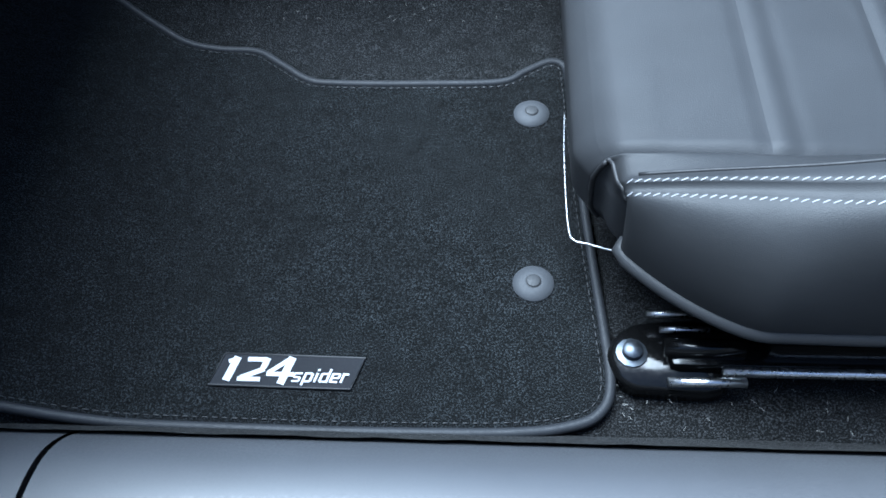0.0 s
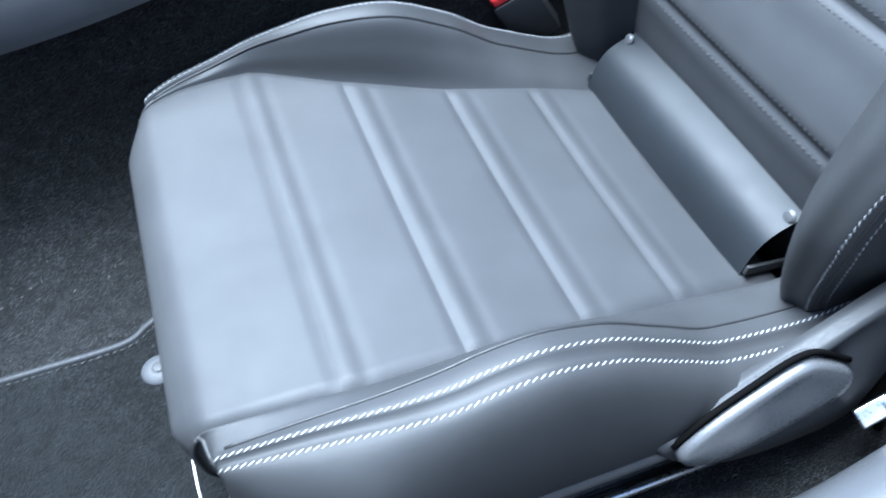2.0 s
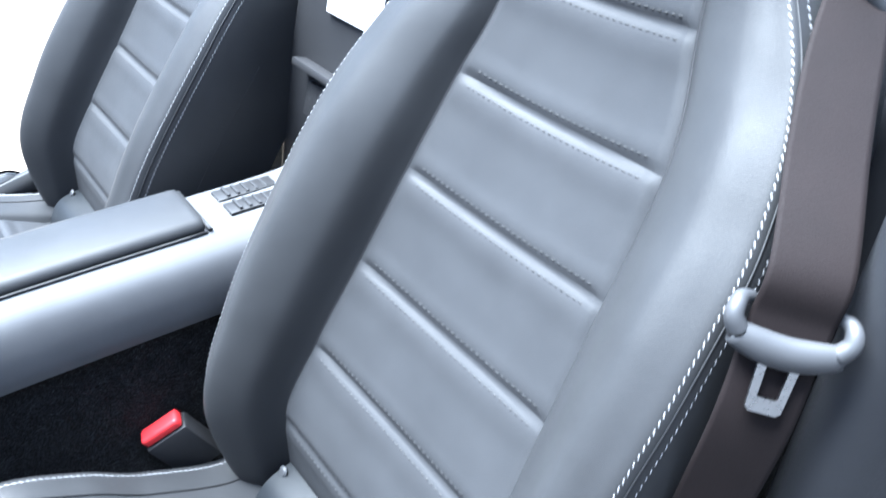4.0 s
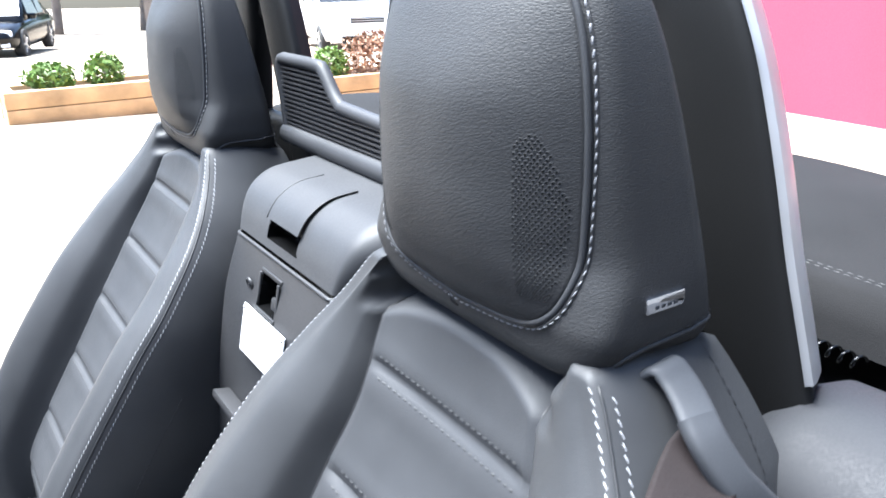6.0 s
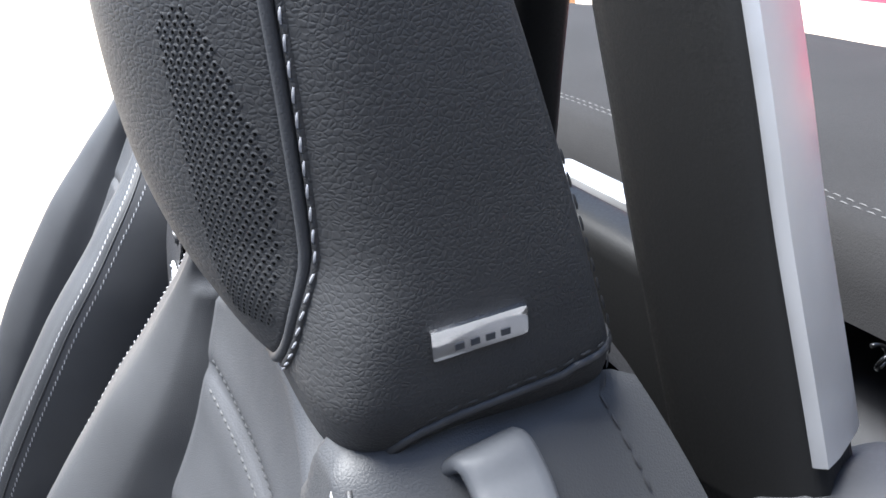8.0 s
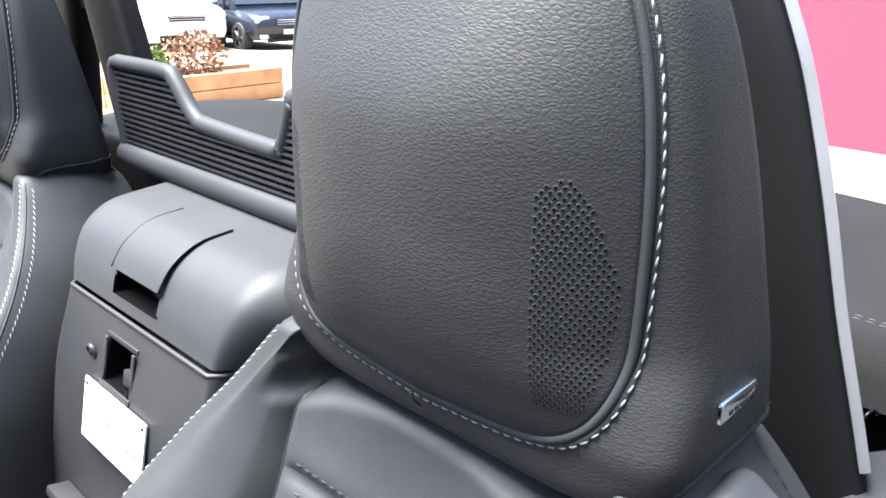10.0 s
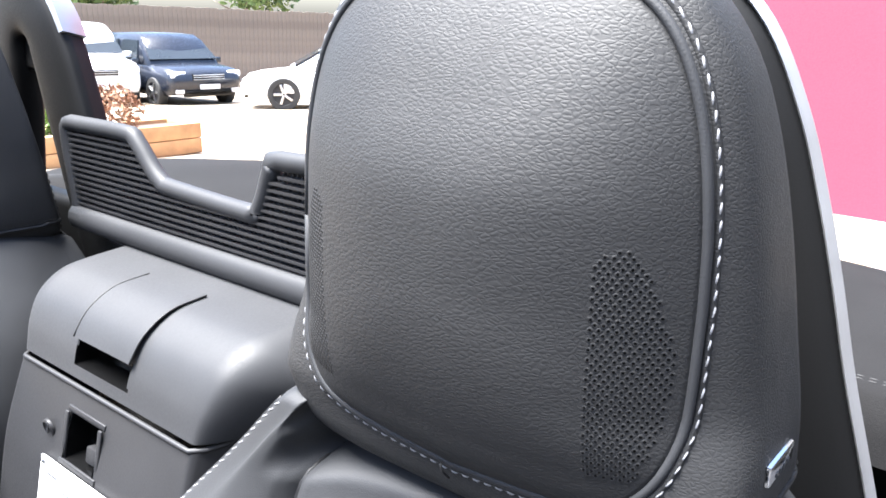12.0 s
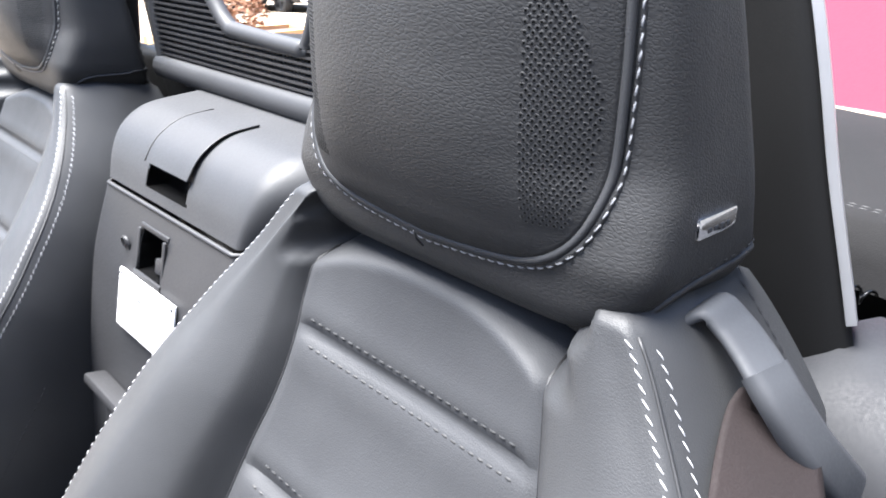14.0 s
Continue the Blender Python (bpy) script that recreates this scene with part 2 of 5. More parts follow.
def disc_stack(name, profile, centre, material, parent=None, label="", n=24, axis="z", turn=None):
    """A turned form: (radius, height) pairs about an axis."""
    rot = turn or {"z": Matrix(), "x": Matrix.Rotation(radians(90), 4, "Y"), "y": Matrix.Rotation(radians(-90), 4, "X")}[axis]
    rings = [[Vector(centre) + rot @ Vector((r * math.cos(2 * math.pi * k / n), r * math.sin(2 * math.pi * k / n), h)) for k in range(n)] for r, h in profile]
    ob = loft(name, rings, material, parent, label)
    flat_faces(ob, 35)
    return ob


def stitches(name, pts, normals, material, parent, length=0.0055, gap=0.0025, width=0.0016, lean=0.0, lift=0.0006):
    """A row of threads along a line of points on a surface."""
    p = [Vector(q) for q in pts]
    verts, faces = [], []
    acc = [0.0]
    for a, b in zip(p, p[1:]):
        acc.append(acc[-1] + (b - a).length)
    pos, step = 0.0, length + gap

    def at(s):
        i = min(max(int(np.searchsorted(acc, s)) - 1, 0), len(p) - 2)
        t = (s - acc[i]) / max(acc[i + 1] - acc[i], 1e-9)
        return p[i].lerp(p[i + 1], t), Vector(normals[i]).lerp(Vector(normals[i + 1]), t).normalized(), (p[i + 1] - p[i]).normalized()

    while pos + length < acc[-1]:
        c, nrm, d = at(pos + length / 2)
        side = d.cross(nrm).normalized()
        d2 = (d + side * lean).normalized()
        side = d2.cross(nrm).normalized()
        k = len(verts)
        for s, wd, h in ((-0.5, 0.55, 0.0), (-0.25, 1.0, 1.0), (0.25, 1.0, 1.0), (0.5, 0.55, 0.0)):
            for e in (-1, 0, 1):
                up = h if e == 0 else h * 0.2
                verts.append(c + d2 * (length * s) + side * (width * 0.5 * wd * e) + nrm * (lift * (0.1 + 1.3 * up)))
        for a in range(3):
            for b in range(2):
                q = k + a * 3 + b
                faces.append((q, q + 1, q + 4, q + 3))
        pos += step
    return shape(name, verts, faces, material, parent)


# ---- seats ----
SIZE = 1.018
FLOOR = 0.080


def sized(ob):
    """Gives a cabin fitting the cabin's true size, about one fixed point."""
    m = SIZE - 1
    ob.scale = (SIZE, SIZE, SIZE)
    ob.location = (SIZE * ob.location.x - 0.42 * m, SIZE * ob.location.y - 0.2 * m, SIZE * ob.location.z - 0.25 * m)
    return ob


def smooth01(a, b, t):
    s = min(max((t - a) / (b - a), 0.0), 1.0)
    return s * s * (3 - 2 * s)


def bell(d, width):
    return math.exp(-(d / width) ** 2)


def soft(t, ts, vs):
    """A rounded line through (ts, vs) at t."""
    i = min(max(int(np.searchsorted(ts, t, side="right")) - 1, 0), len(ts) - 2)

    def slope(k):
        if k <= 0 or k >= len(ts) - 1:
            return (vs[min(k + 1, len(ts) - 1)] - vs[max(k - 1, 0)]) / (ts[min(k + 1, len(ts) - 1)] - ts[max(k - 1, 0)])
        d0, d1 = (vs[k] - vs[k - 1]) / (ts[k] - ts[k - 1]), (vs[k + 1] - vs[k]) / (ts[k + 1] - ts[k])
        return 0.0 if d0 * d1 <= 0 else 2 * d0 * d1 / (d0 + d1)

    h = ts[i + 1] - ts[i]
    q = min(max((t - ts[i]) / h, 0.0), 1.0)
    return (2 * q ** 3 - 3 * q * q + 1) * vs[i] + (q ** 3 - 2 * q * q + q) * h * slope(i) + (3 * q * q - 2 * q ** 3) * vs[i + 1] + (q ** 3 - q * q) * h * slope(i + 1)


CUSHION_PATH = curve([(0, (0.085, 0.130)), (0.06, (0.056, 0.142)), (0.12, (0.034, 0.172)), (0.18, (0.032, 0.208)), (0.24, (0.064, 0.239)), (0.34, (0.166, 0.250)),
                      (0.50, (0.267, 0.246)), (0.66, (0.370, 0.230)), (0.80, (0.460, 0.212)), (0.93, (0.549, 0.188)), (1.0, (0.600, 0.176))])
CUSHION_HALF = curve([(0, 0.150), (0.2, 0.160), (0.24, 0.164), (0.30, 0.171), (0.36, 0.176), (0.5, 0.177), (0.66, 0.172), (0.8, 0.166), (0.93, 0.160), (1.0, 0.156)])
CUSHION_HALF_IN = curve([(0, 0.170), (0.14, 0.186), (0.2, 0.206), (0.24, 0.228), (0.29, 0.238), (0.34, 0.236), (0.42, 0.212), (0.5, 0.188), (0.58, 0.170), (0.66, 0.158), (0.8, 0.150), (0.93, 0.145), (1.0, 0.143)])
CREST_GAP_IN = curve([(0, 0.008), (0.24, 0.012), (0.34, 0.019), (0.42, 0.030), (0.5, 0.044), (0.58, 0.056), (0.66, 0.067), (0.8, 0.075), (1.0, 0.080)])
CREST = curve([(0, 0.0), (0.19, 0.0), (0.24, 0.004), (0.30, 0.014), (0.36, 0.027), (0.42, 0.040), (0.50, 0.054), (0.56, 0.059), (0.62, 0.056), (0.72, 0.034), (0.8, 0.018), (0.92, 0.028), (1.0, 0.05)])
SKIRT = curve([(0, 0.13), (0.2, 0.190), (0.235, 0.178), (0.30, 0.172), (0.5, 0.170), (0.62, 0.170), (0.72, 0.172), (0.8, 0.178), (1.0, 0.19)])
OUTER = [-1]
CREST_IN = curve([(0, 0.0), (0.2, 0.0), (0.24, 0.003), (0.29, 0.009), (0.34, 0.021), (0.42, 0.043), (0.5, 0.059), (0.59, 0.067), (0.69, 0.053), (0.78, 0.030), (0.89, 0.020), (1.0, 0.04)])
SECTION = [0.0, 0.58, 0.63, 0.70, 0.755, 0.80, 0.88, 1.0]
CUSHION_SEAMS = [0.166, 0.267, 0.370, 0.464]


def cushion_at(u, v):
    """A point of the seat cushion's skin: u from the front edge back, v across from -1 to 1."""
    side, a = (1 if v >= 0 else -1), abs(v)
    x, z = CUSHION_PATH(u)
    near = side == OUTER[0]
    w, c, low = CUSHION_HALF(u) if near else CUSHION_HALF_IN(u), CREST(u) if near else CREST_IN(u), SKIRT(u)
    k = smooth01(0.185, 0.245, u)
    top = z + c
    f = 0.42 + 0.58 * smooth01(0.20, 0.46 if side == OUTER[0] else 0.34, u)
    foot = 0.272 if side == OUTER[0] else 0.244
    ys = [0, w, w + 0.012 * f, w + (0.207 - w) * f, w + (0.224 - w) * f, w + (0.238 - w) * f, w + (0.5 * (0.244 + foot) - w) * (0.3 + 0.7 * f), w + (foot - w) * (0.25 + 0.75 * smooth01(0.2, 0.34, u))]
    if not near:
        yc = w + CREST_GAP_IN(u)
        ys = [0, w, w + 0.3 * (yc - w), yc - 0.35 * (yc - w), yc, yc + 0.012, yc + 0.014, max(foot, yc + 0.002) if u > 0.3 else yc + 0.006]
    zs = [z, z + 0.004, z + 0.5 * c, top - 0.004, top, top - 0.006, 0.42 * low + 0.58 * top, low]
    y = soft(a, SECTION, ys)
    zz = soft(a, SECTION, zs)
    if a > 0.80:
        q = (a - 0.80) / 0.20 * 1.83
        y = ys[5] + (ys[7] - ys[5]) * math.sin(q)
        zz = top - 0.006 - (top - 0.006 - low) * (1 - math.cos(q)) / (1 - math.cos(1.83))
    corner = 0.075 * max(0.0, (a - 0.5) / 0.5) ** 2.2
    corner += 0.007 * smooth01(0.60, 0.64, a) + 0.010 * smooth01(0.46, 0.60, a)
    zf = z - 0.030 * max(0.0, (a - 0.6) / 0.4) ** 2
    xx = x + (1 - k) * corner
    zz = (1 - k) * zf + k * zz
    if a < 0.6 and u > 0.2:
        fade = smooth01(0.580, 0.545, a)
        puff = 0.0
        for s in CUSHION_SEAMS:
            e = xx - s - 0.004
            puff += 0.0009 * bell(e - 0.001, 0.008) - 0.0019 * bell(e + 0.010, 0.0046) - 0.0009 * bell(e - 0.013, 0.006)
        zz += puff * fade * smooth01(0.2, 0.27, u) 
    zz -= 0.004 * bell(a - 0.58, 0.012) * k
    zz -= 0.0030 * bell(a - 0.7800, 0.007) * k
    return (xx, side * y, zz)


BACK_X = curve([(0.15, 0.612), (0.2, 0.602), (0.25, 0.590), (0.315, 0.587), (0.41, 0.620), (0.505, 0.666), (0.60, 0.712), (0.69, 0.757), (0.777, 0.795), (0.86, 0.820), (0.90, 0.826)])
BACK_HALF = curve([(0.15, 0.158), (0.25, 0.160), (0.315, 0.160), (0.41, 0.150), (0.505, 0.140), (0.60, 0.131), (0.69, 0.122), (0.777, 0.102), (0.80, 0.099), (0.82, 0.095), (0.84, 0.086), (0.86, 0.066), (0.90, 0.03)])
BACK_EDGE = curve([(0.15, 0.200), (0.25, 0.222), (0.32, 0.233), (0.42, 0.237), (0.56, 0.237), (0.65, 0.231), (0.72, 0.214), (0.78, 0.186), (0.83, 0.150), (0.866, 0.1215), (0.876, 0.108), (0.90, 0.10)])
BACK_BULGE = curve([(0.15, 0.03), (0.22, 0.052), (0.32, 0.070), (0.46, 0.074), (0.60, 0.062), (0.70, 0.042), (0.78, 0.024), (0.83, 0.014), (0.90, 0.006)])
BACK_SEAMS = [0.315, 0.41, 0.505, 0.600, 0.692, 0.783]
BACK_SECTION = [0.0, 0.54, 0.60, 0.70, 0.80, 0.835, 0.91, 1.0]


def back_at(z, v):
    """A point of the backrest's skin: z up the back, v across from -1 to 1."""
    side, a = (1 if v >= 0 else -1), abs(v)
    x = BACK_X(z)
    dx = (BACK_X(z + 0.004) - BACK_X(z - 0.004)) / 0.008
    dx *= 1 - 0.9 * smooth01(0.70, 0.84, z)
    n = math.hypot(1, dx)
    fx, fz = -1 / n, dx / n
    w, b, h = BACK_HALF(z), BACK_EDGE(z), BACK_BULGE(z)
    ys = [0, w, w + 0.18 * (b - w), w + 0.62 * (b - w), b - 0.012, b, b + 0.008, b - 0.006]
    deep = 0.115 + 0.019 * smooth01(0.70, 0.79, z) - 0.545 * max(0.0, z - 0.80) - 0.055 * smooth01(0.863, 0.872, z)
    ds = [0, 0.001, h * 0.55, h, h * 0.90, h * 0.80, h * 0.80 - 0.48 * deep, -deep]
    y, d = soft(a, BACK_SECTION, ys), soft(a, BACK_SECTION, ds)
    if a < 0.56:
        fade = smooth01(0.545, 0.48, a)
        bow = 0.004 * (1 - (a / 0.54) ** 2)
        for s in BACK_SEAMS:
            e = z - s + bow
            d += fade * (-0.0036 * bell(e, 0.0044) + 0.0013 * bell(e + 0.016, 0.012) + 0.0006 * bell(e - 0.014, 0.007))
        d -= 0.007 * (1 - (a / 0.54) ** 2) * smooth01(0.25, 0.4, z)
    d -= 0.0045 * bell(a - 0.54, 0.012) + 0.045 * smooth01(0.0, 0.018, z - 0.840 - 0.024 * smooth01(0.60, 0.80, a)) + 0.060 * smooth01(0.66, 0.545, a) * smooth01(0.0, 0.030, z - 0.834 + 0.016 * min(1.0, a / 0.54) ** 3)
    d -= 0.0018 * bell(a - 0.845, 0.0055)
    lean_in = -OUTER[0] * 0.012 * smooth01(0.72, 0.83, z) * smooth01(0.80, 0.56, a)
    return (x + fx * d, side * y + lean_in, z + fz * d)


def span(a, b, n):
    return [a + (b - a) * i / n for i in range(n + 1)]


def on_surface(f, pairs):
    """Points and normals of a skin at pairs (u, v)."""
    pts, nrm = [], []
    for u, v in pairs:
        p = Vector(f(u, v))
        a = Vector(f(u + 0.002, v)) - p
        b = Vector(f(u, v + 0.004)) - p
        pts.append(p)
        nrm.append(b.cross(a).normalized())
    return pts, nrm


HEAD = [(0.822, 0.866, 0.912, 0.050), (0.836, 0.843, 0.912, 0.078), (0.846, 0.825, 0.912, 0.096), (0.856, 0.8165, 0.912, 0.1125), (0.866, 0.8142, 0.911, 0.1225), (0.875, 0.813, 0.909, 0.1275), (0.885, 0.811, 0.907, 0.130), (0.90, 0.812, 0.903, 0.130), (0.95, 0.812, 0.892, 0.125), (1.00, 0.812, 0.878, 0.118),
        (1.04, 0.815, 0.866, 0.108), (1.068, 0.820, 0.857, 0.092), (1.086, 0.827, 0.849, 0.064), (1.093, 0.833, 0.842, 0.03)]
HEAD = [(z + 0.10 * max(0.0, z - 0.95), a, b + 0.0055, w) for z, a, b, w in HEAD]
HEAD_F = curve([(z, (a, b, w)) for z, a, b, w in HEAD])


def head_square(z):
    """How square the headrest's section is: boxy at the foot, rounder above."""
    return 3.3 + 4.5 * (1 - smooth01(0.872, 0.93, z))


def head_ring(z, n=60):
    a, b, w = HEAD_F(z)
    out = []
    for k in range(n):
        t = 2 * math.pi * k / n
        c, s = math.cos(t), math.sin(t)
        e = 2 / (head_square(z) if c < 0 else 8.0)
        out.append(((a + b) / 2 + (b - a) / 2 * math.copysign(abs(c) ** e, c), w * math.copysign(abs(s) ** e, s), z))
    return out


def pad_outline(t):
    """The headrest pad's edge: an egg with a pointed foot and a rounded top."""
    c, s = math.cos(t), math.sin(t)
    e = 2 / (3.6 if s > 0 else 4.8)
    y = 0.1045 * math.copysign(abs(c) ** e, c)
    zz = math.copysign(abs(s) ** e, s)
    z = 0.972 + (0.120 * zz if zz > 0 else 0.093 * zz)
    z += -0.007 * (1 - abs(y) / 0.105) * (zz < 0) * abs(zz)
    y *= 1 - 0.07 * smooth01(0.97, 1.094, z) - 0.05 * smooth01(0.93, 0.86, z)
    return y, z


def shell_x(y, z):
    """Where the headrest shell's front lies."""
    fa, fb, fw = HEAD_F(min(z, 1.094))
    return (fa + fb) / 2 - (fb - fa) / 2 * max(0.0, 1 - (abs(y) / fw) ** head_square(z)) ** (1 / head_square(z))


def pad_x(y, z, s):
    return shell_x(y, z) - 0.0015 - 0.027 * (1 - s ** 2.4) * (1 - 0.3 * smooth01(1.0, 1.08, z))


def pad_at(t, s):
    y, z = pad_outline(t)
    cz = 0.968
    y2, z2 = y * s, cz + (z - cz) * s
    return (pad_x(y2, z2, s), y2, z2)


def build_seat(name, label, at, out):
    """A sports seat. out: -1 where its outer side faces -y, 1 where it faces +y."""
    seat = thing(name, label, "car seat", "sports seats of the open car", at=at)
    seat.scale = (SIZE, SIZE, SIZE)
    OUTER[0] = out
    # cushion
    us_all = span(0.0, 1.0, 200)
    cuts = [0.215]
    for s in CUSHION_SEAMS:
        cuts.append(min(us_all, key=lambda u: abs(CUSHION_PATH(u)[0] - (s - 0.006))))
    cuts.append(0.93)
    cuts = [min(us_all, key=lambda u: abs(u - c)) for c in cuts]
    inner = span(-0.58, 0.58, 44)
    for a, b in zip(cuts, cuts[1:]):
        grid("cushion_panel", cushion_at, [u for u in us_all if a - 1e-6 <= u <= b + 1e-6], inner, LEATHER_SMOOTH, seat, flip=True)
    grid("cushion_front", cushion_at, [u for u in us_all if u <= cuts[0] + 1e-6], span(-1, 1, 80), LEATHER_SMOOTH, seat, flip=True)
    rest = [u for u in us_all if u >= cuts[0] - 1e-6]
    for sgn in (-1, 1):
        vs = [sgn * v for v in span(0.58, 1.0, 40)]
        bolster = grid("cushion_bolster", cushion_at, rest, vs, LEATHER, seat, flip=sgn > 0)
        for v, nm in ((0.757, "stitching"), (0.806, "stitching")):
            pts, nrm = on_surface(cushion_at, [(u, sgn * v) for u in span(0.236, 0.985, 120)])
            if nrm[10].z < 0:
                nrm = [-q for q in nrm]
            stitches(nm, pts, nrm, THREAD, bolster, 0.0052, 0.0009, 0.0011, 0.55 * sgn, 0.0006)
        pts, nrm = on_surface(cushion_at, [(u, sgn * 1.0) for u in span(0.23, 0.86, 70)])
        tube("piping", [p for p in pts], 0.006, SATIN, bolster, n=8)
        # corner seam where the front roll meets the bolster
        pts, nrm = on_surface(cushion_at, [(u, sgn * 0.70) for u in span(0.25, 0.97, 90)])
        tube("bolster_seam", pts, 0.0016, SEAM, bolster, n=6)
        pts, nrm = on_surface(cushion_at, [(cuts[0] + 0.004, sgn * v) for v in span(0.60, 0.97, 40)])
        tube("corner_seam", pts, 0.0022, SEAM, bolster, n=6)
        pts, nrm = on_surface(cushion_at, [(u, sgn * 0.61) for u in span(0.09, cuts[0], 24)])
        tube("cap_seam", pts, 0.0022, SEAM, bolster, n=6)
    # strip at the back of the cushion, tucked under the backrest
    def flap(u, v):
        y = 0.150 * v
        x = 0.536 + 0.052 * u - 0.011 * math.sin(u * math.pi)
        z = 0.190 + 0.062 * u + 0.012 * math.sin(u * math.pi) + 0.003 * (1 - v * v)
        return (x, y, z)
    grid("rear_flap", flap, span(0, 1, 16), span(-1, 1, 24), FLAP, seat, flip=True)
    for sgn in (-1, 1):
        box("flap_end", (0.568, sgn * 0.153, 0.200), (0.060, 0.004, 0.010), SEAM, seat, 0.001, Matrix.Rotation(radians(8), 4, "Y"))
        disc_stack("fastener_tag", [(0.0, 0), (0.006, 0), (0.007, 0.002), (0.005, 0.004), (0.0, 0.0045)], (0.577, sgn * 0.143, 0.250), PALE_PLASTIC, seat, "small pale plastic fastener", 10,
                   turn=Matrix.Rotation(radians(-70), 4, "Y"))
    # backrest
    zs = span(0.16, 0.88, 240)
    marks = [0.16] + [min(zs, key=lambda q: abs(q - s)) for s in BACK_SEAMS] + [0.88]
    marks[0], marks[-1] = zs[0], zs[-1]
    vin = span(-0.54, 0.54, 44)
    for a, b in zip(marks, marks[1:]):
        grid("back_panel", back_at, [q for q in zs if a - 1e-6 <= q <= b + 1e-6], vin, LEATHER_SMOOTH, seat, flip=False)
    for s in BACK_SEAMS:
        for off in (0.0075, -0.0075):
            pairs = [(s + off - 0.004 * (1 - (v / 0.54) ** 2), v) for v in span(-0.47, 0.47, 60)]
            pts, nrm = on_surface(back_at, pairs)
            if nrm[30].x > 0:
                nrm = [-q for q in nrm]
            stitches("seam_stitching", pts, nrm, DARK_THREAD, seat, 0.0045, 0.0025, 0.0014, 0.0, 0.0007)
    for sgn in (-1, 1):
        vs = [sgn * v for v in span(0.54, 1.0, 44)]
        bolster = grid("back_bolster", back_at, zs, vs, LEATHER, seat, flip=sgn < 0)
        for v in (0.829, 0.861):
            pts, nrm = on_surface(back_at, [(q, sgn * v) for q in span(0.23, 0.862, 140)])
            if nrm[60].x > 0:
                nrm = [-q for q in nrm]
            stitches("stitching", pts, nrm, THREAD, bolster, 0.0050, 0.0012, 0.0008, 0.40 * sgn, 0.0005)
        pts, nrm = on_surface(back_at, [(q, sgn * 0.845) for q in span(0.23, 0.862, 140)])
        tube("bolster_seam", pts, 0.0010, SEAM, bolster, n=6)
        pts, nrm = on_surface(back_at, [(q, sgn * 0.54) for q in span(0.22, 0.828, 110)])
        tube("panel_seam", pts, 0.0013, SEAM, bolster, n=6)
        pts, nrm = on_surface(back_at, [(q, sgn * 0.93) for q in span(0.34, 0.60, 60)])
        stitches("side_stitching", pts, [Vector((0, sgn, 0))] * len(pts), DARK_THREAD, bolster, 0.005, 0.002, 0.0016, 0.0, 0.0008)
    def shell(z, v):
        p, q = Vector(back_at(z, -1)), Vector(back_at(z, 1))
        r = p.lerp(q, (v + 1) / 2)
        return (r.x + 0.02 * (1 - v * v), r.y, r.z)
    grid("back_shell", shell, zs[::8], span(-1, 1, 12), PLASTIC, seat)
    # headrest, one piece with the back
    head = loft("headrest_shell", [head_ring(z) for z in span(0.822, 1.106, 46)], GRAINED, seat)
    n = 144
    verts, faces = [], []
    steps = [0.0] + span(0.04, 1.0, 56) + [1.02]
    for i, s in enumerate(steps):
        for k in range(n):
            x, y, z = pad_at(2 * math.pi * k / n, min(s, 1.0))
            if s > 1:
                x, y = x + 0.012, y * 0.99
            verts.append((x, y, z))
    for i in range(len(steps) - 1):
        for k in range(n):
            faces.append((i * n + k, i * n + (k + 1) % n, (i + 1) * n + (k + 1) % n, (i + 1) * n + k))
    pad = shape("headrest_pad", verts, faces, GRAINED, seat)
    rim = [(pad_at(2 * math.pi * k / 120, 1.0), pad_outline(2 * math.pi * k / 120)) for k in range(121)]
    line = [Vector((p[0] + 0.001, o[0] * 1.012, 0.968 + (o[1] - 0.968) * 1.012)) for p, o in rim]
    tube("pad_piping", line, 0.0021, LEATHER_SMOOTH, pad, n=8, up=(1, 0, 0))
    line = []
    for p, o in rim:
        y, z = o[0] * 1.046, 0.968 + (o[1] - 0.968) * 1.050
        fa, fb, fw = HEAD_F(min(z, 1.094))
        line.append(Vector(((fa + fb) / 2 - (fb - fa) / 2 * max(0.0, 1 - (abs(y) / fw) ** head_square(z)) ** (1 / head_square(z)) - 0.0008, y, z)))
    outw = [(Vector((0, o[0], o[1] - 0.968)).normalized() * 0.6 + Vector((-0.8, 0, 0))).normalized() for p, o in rim]
    tube("pad_welt", [q - w * 0.0018 for q, w in zip(line, outw)], 0.0019, GRAINED, pad, n=10, up=(1, 0, 0))
    stitches("stitching", line, outw, THREAD, pad, 0.0042, 0.0022, 0.0009, 0.15, 0.0006)
    # notch seam below the pad
    tube("centre_seam", [(0.8035, 0.0, 0.875), (0.8055, 0.0, 0.870), (0.810, 0.0, 0.865)], 0.0006, SEAM, pad, n=6, up=(0, 1, 0))
    # perforations in two upright patches
    around = sorted((math.atan2(z - 0.968, y), math.hypot(y, z - 0.968)) for y, z in (pad_outline(2 * math.pi * k / 720) for k in range(720)))
    reach = lambda y, z: math.hypot(y, z - 0.968) / float(np.interp(math.atan2(z - 0.968, y), [q[0] for q in around], [q[1] for q in around], period=2 * math.pi))
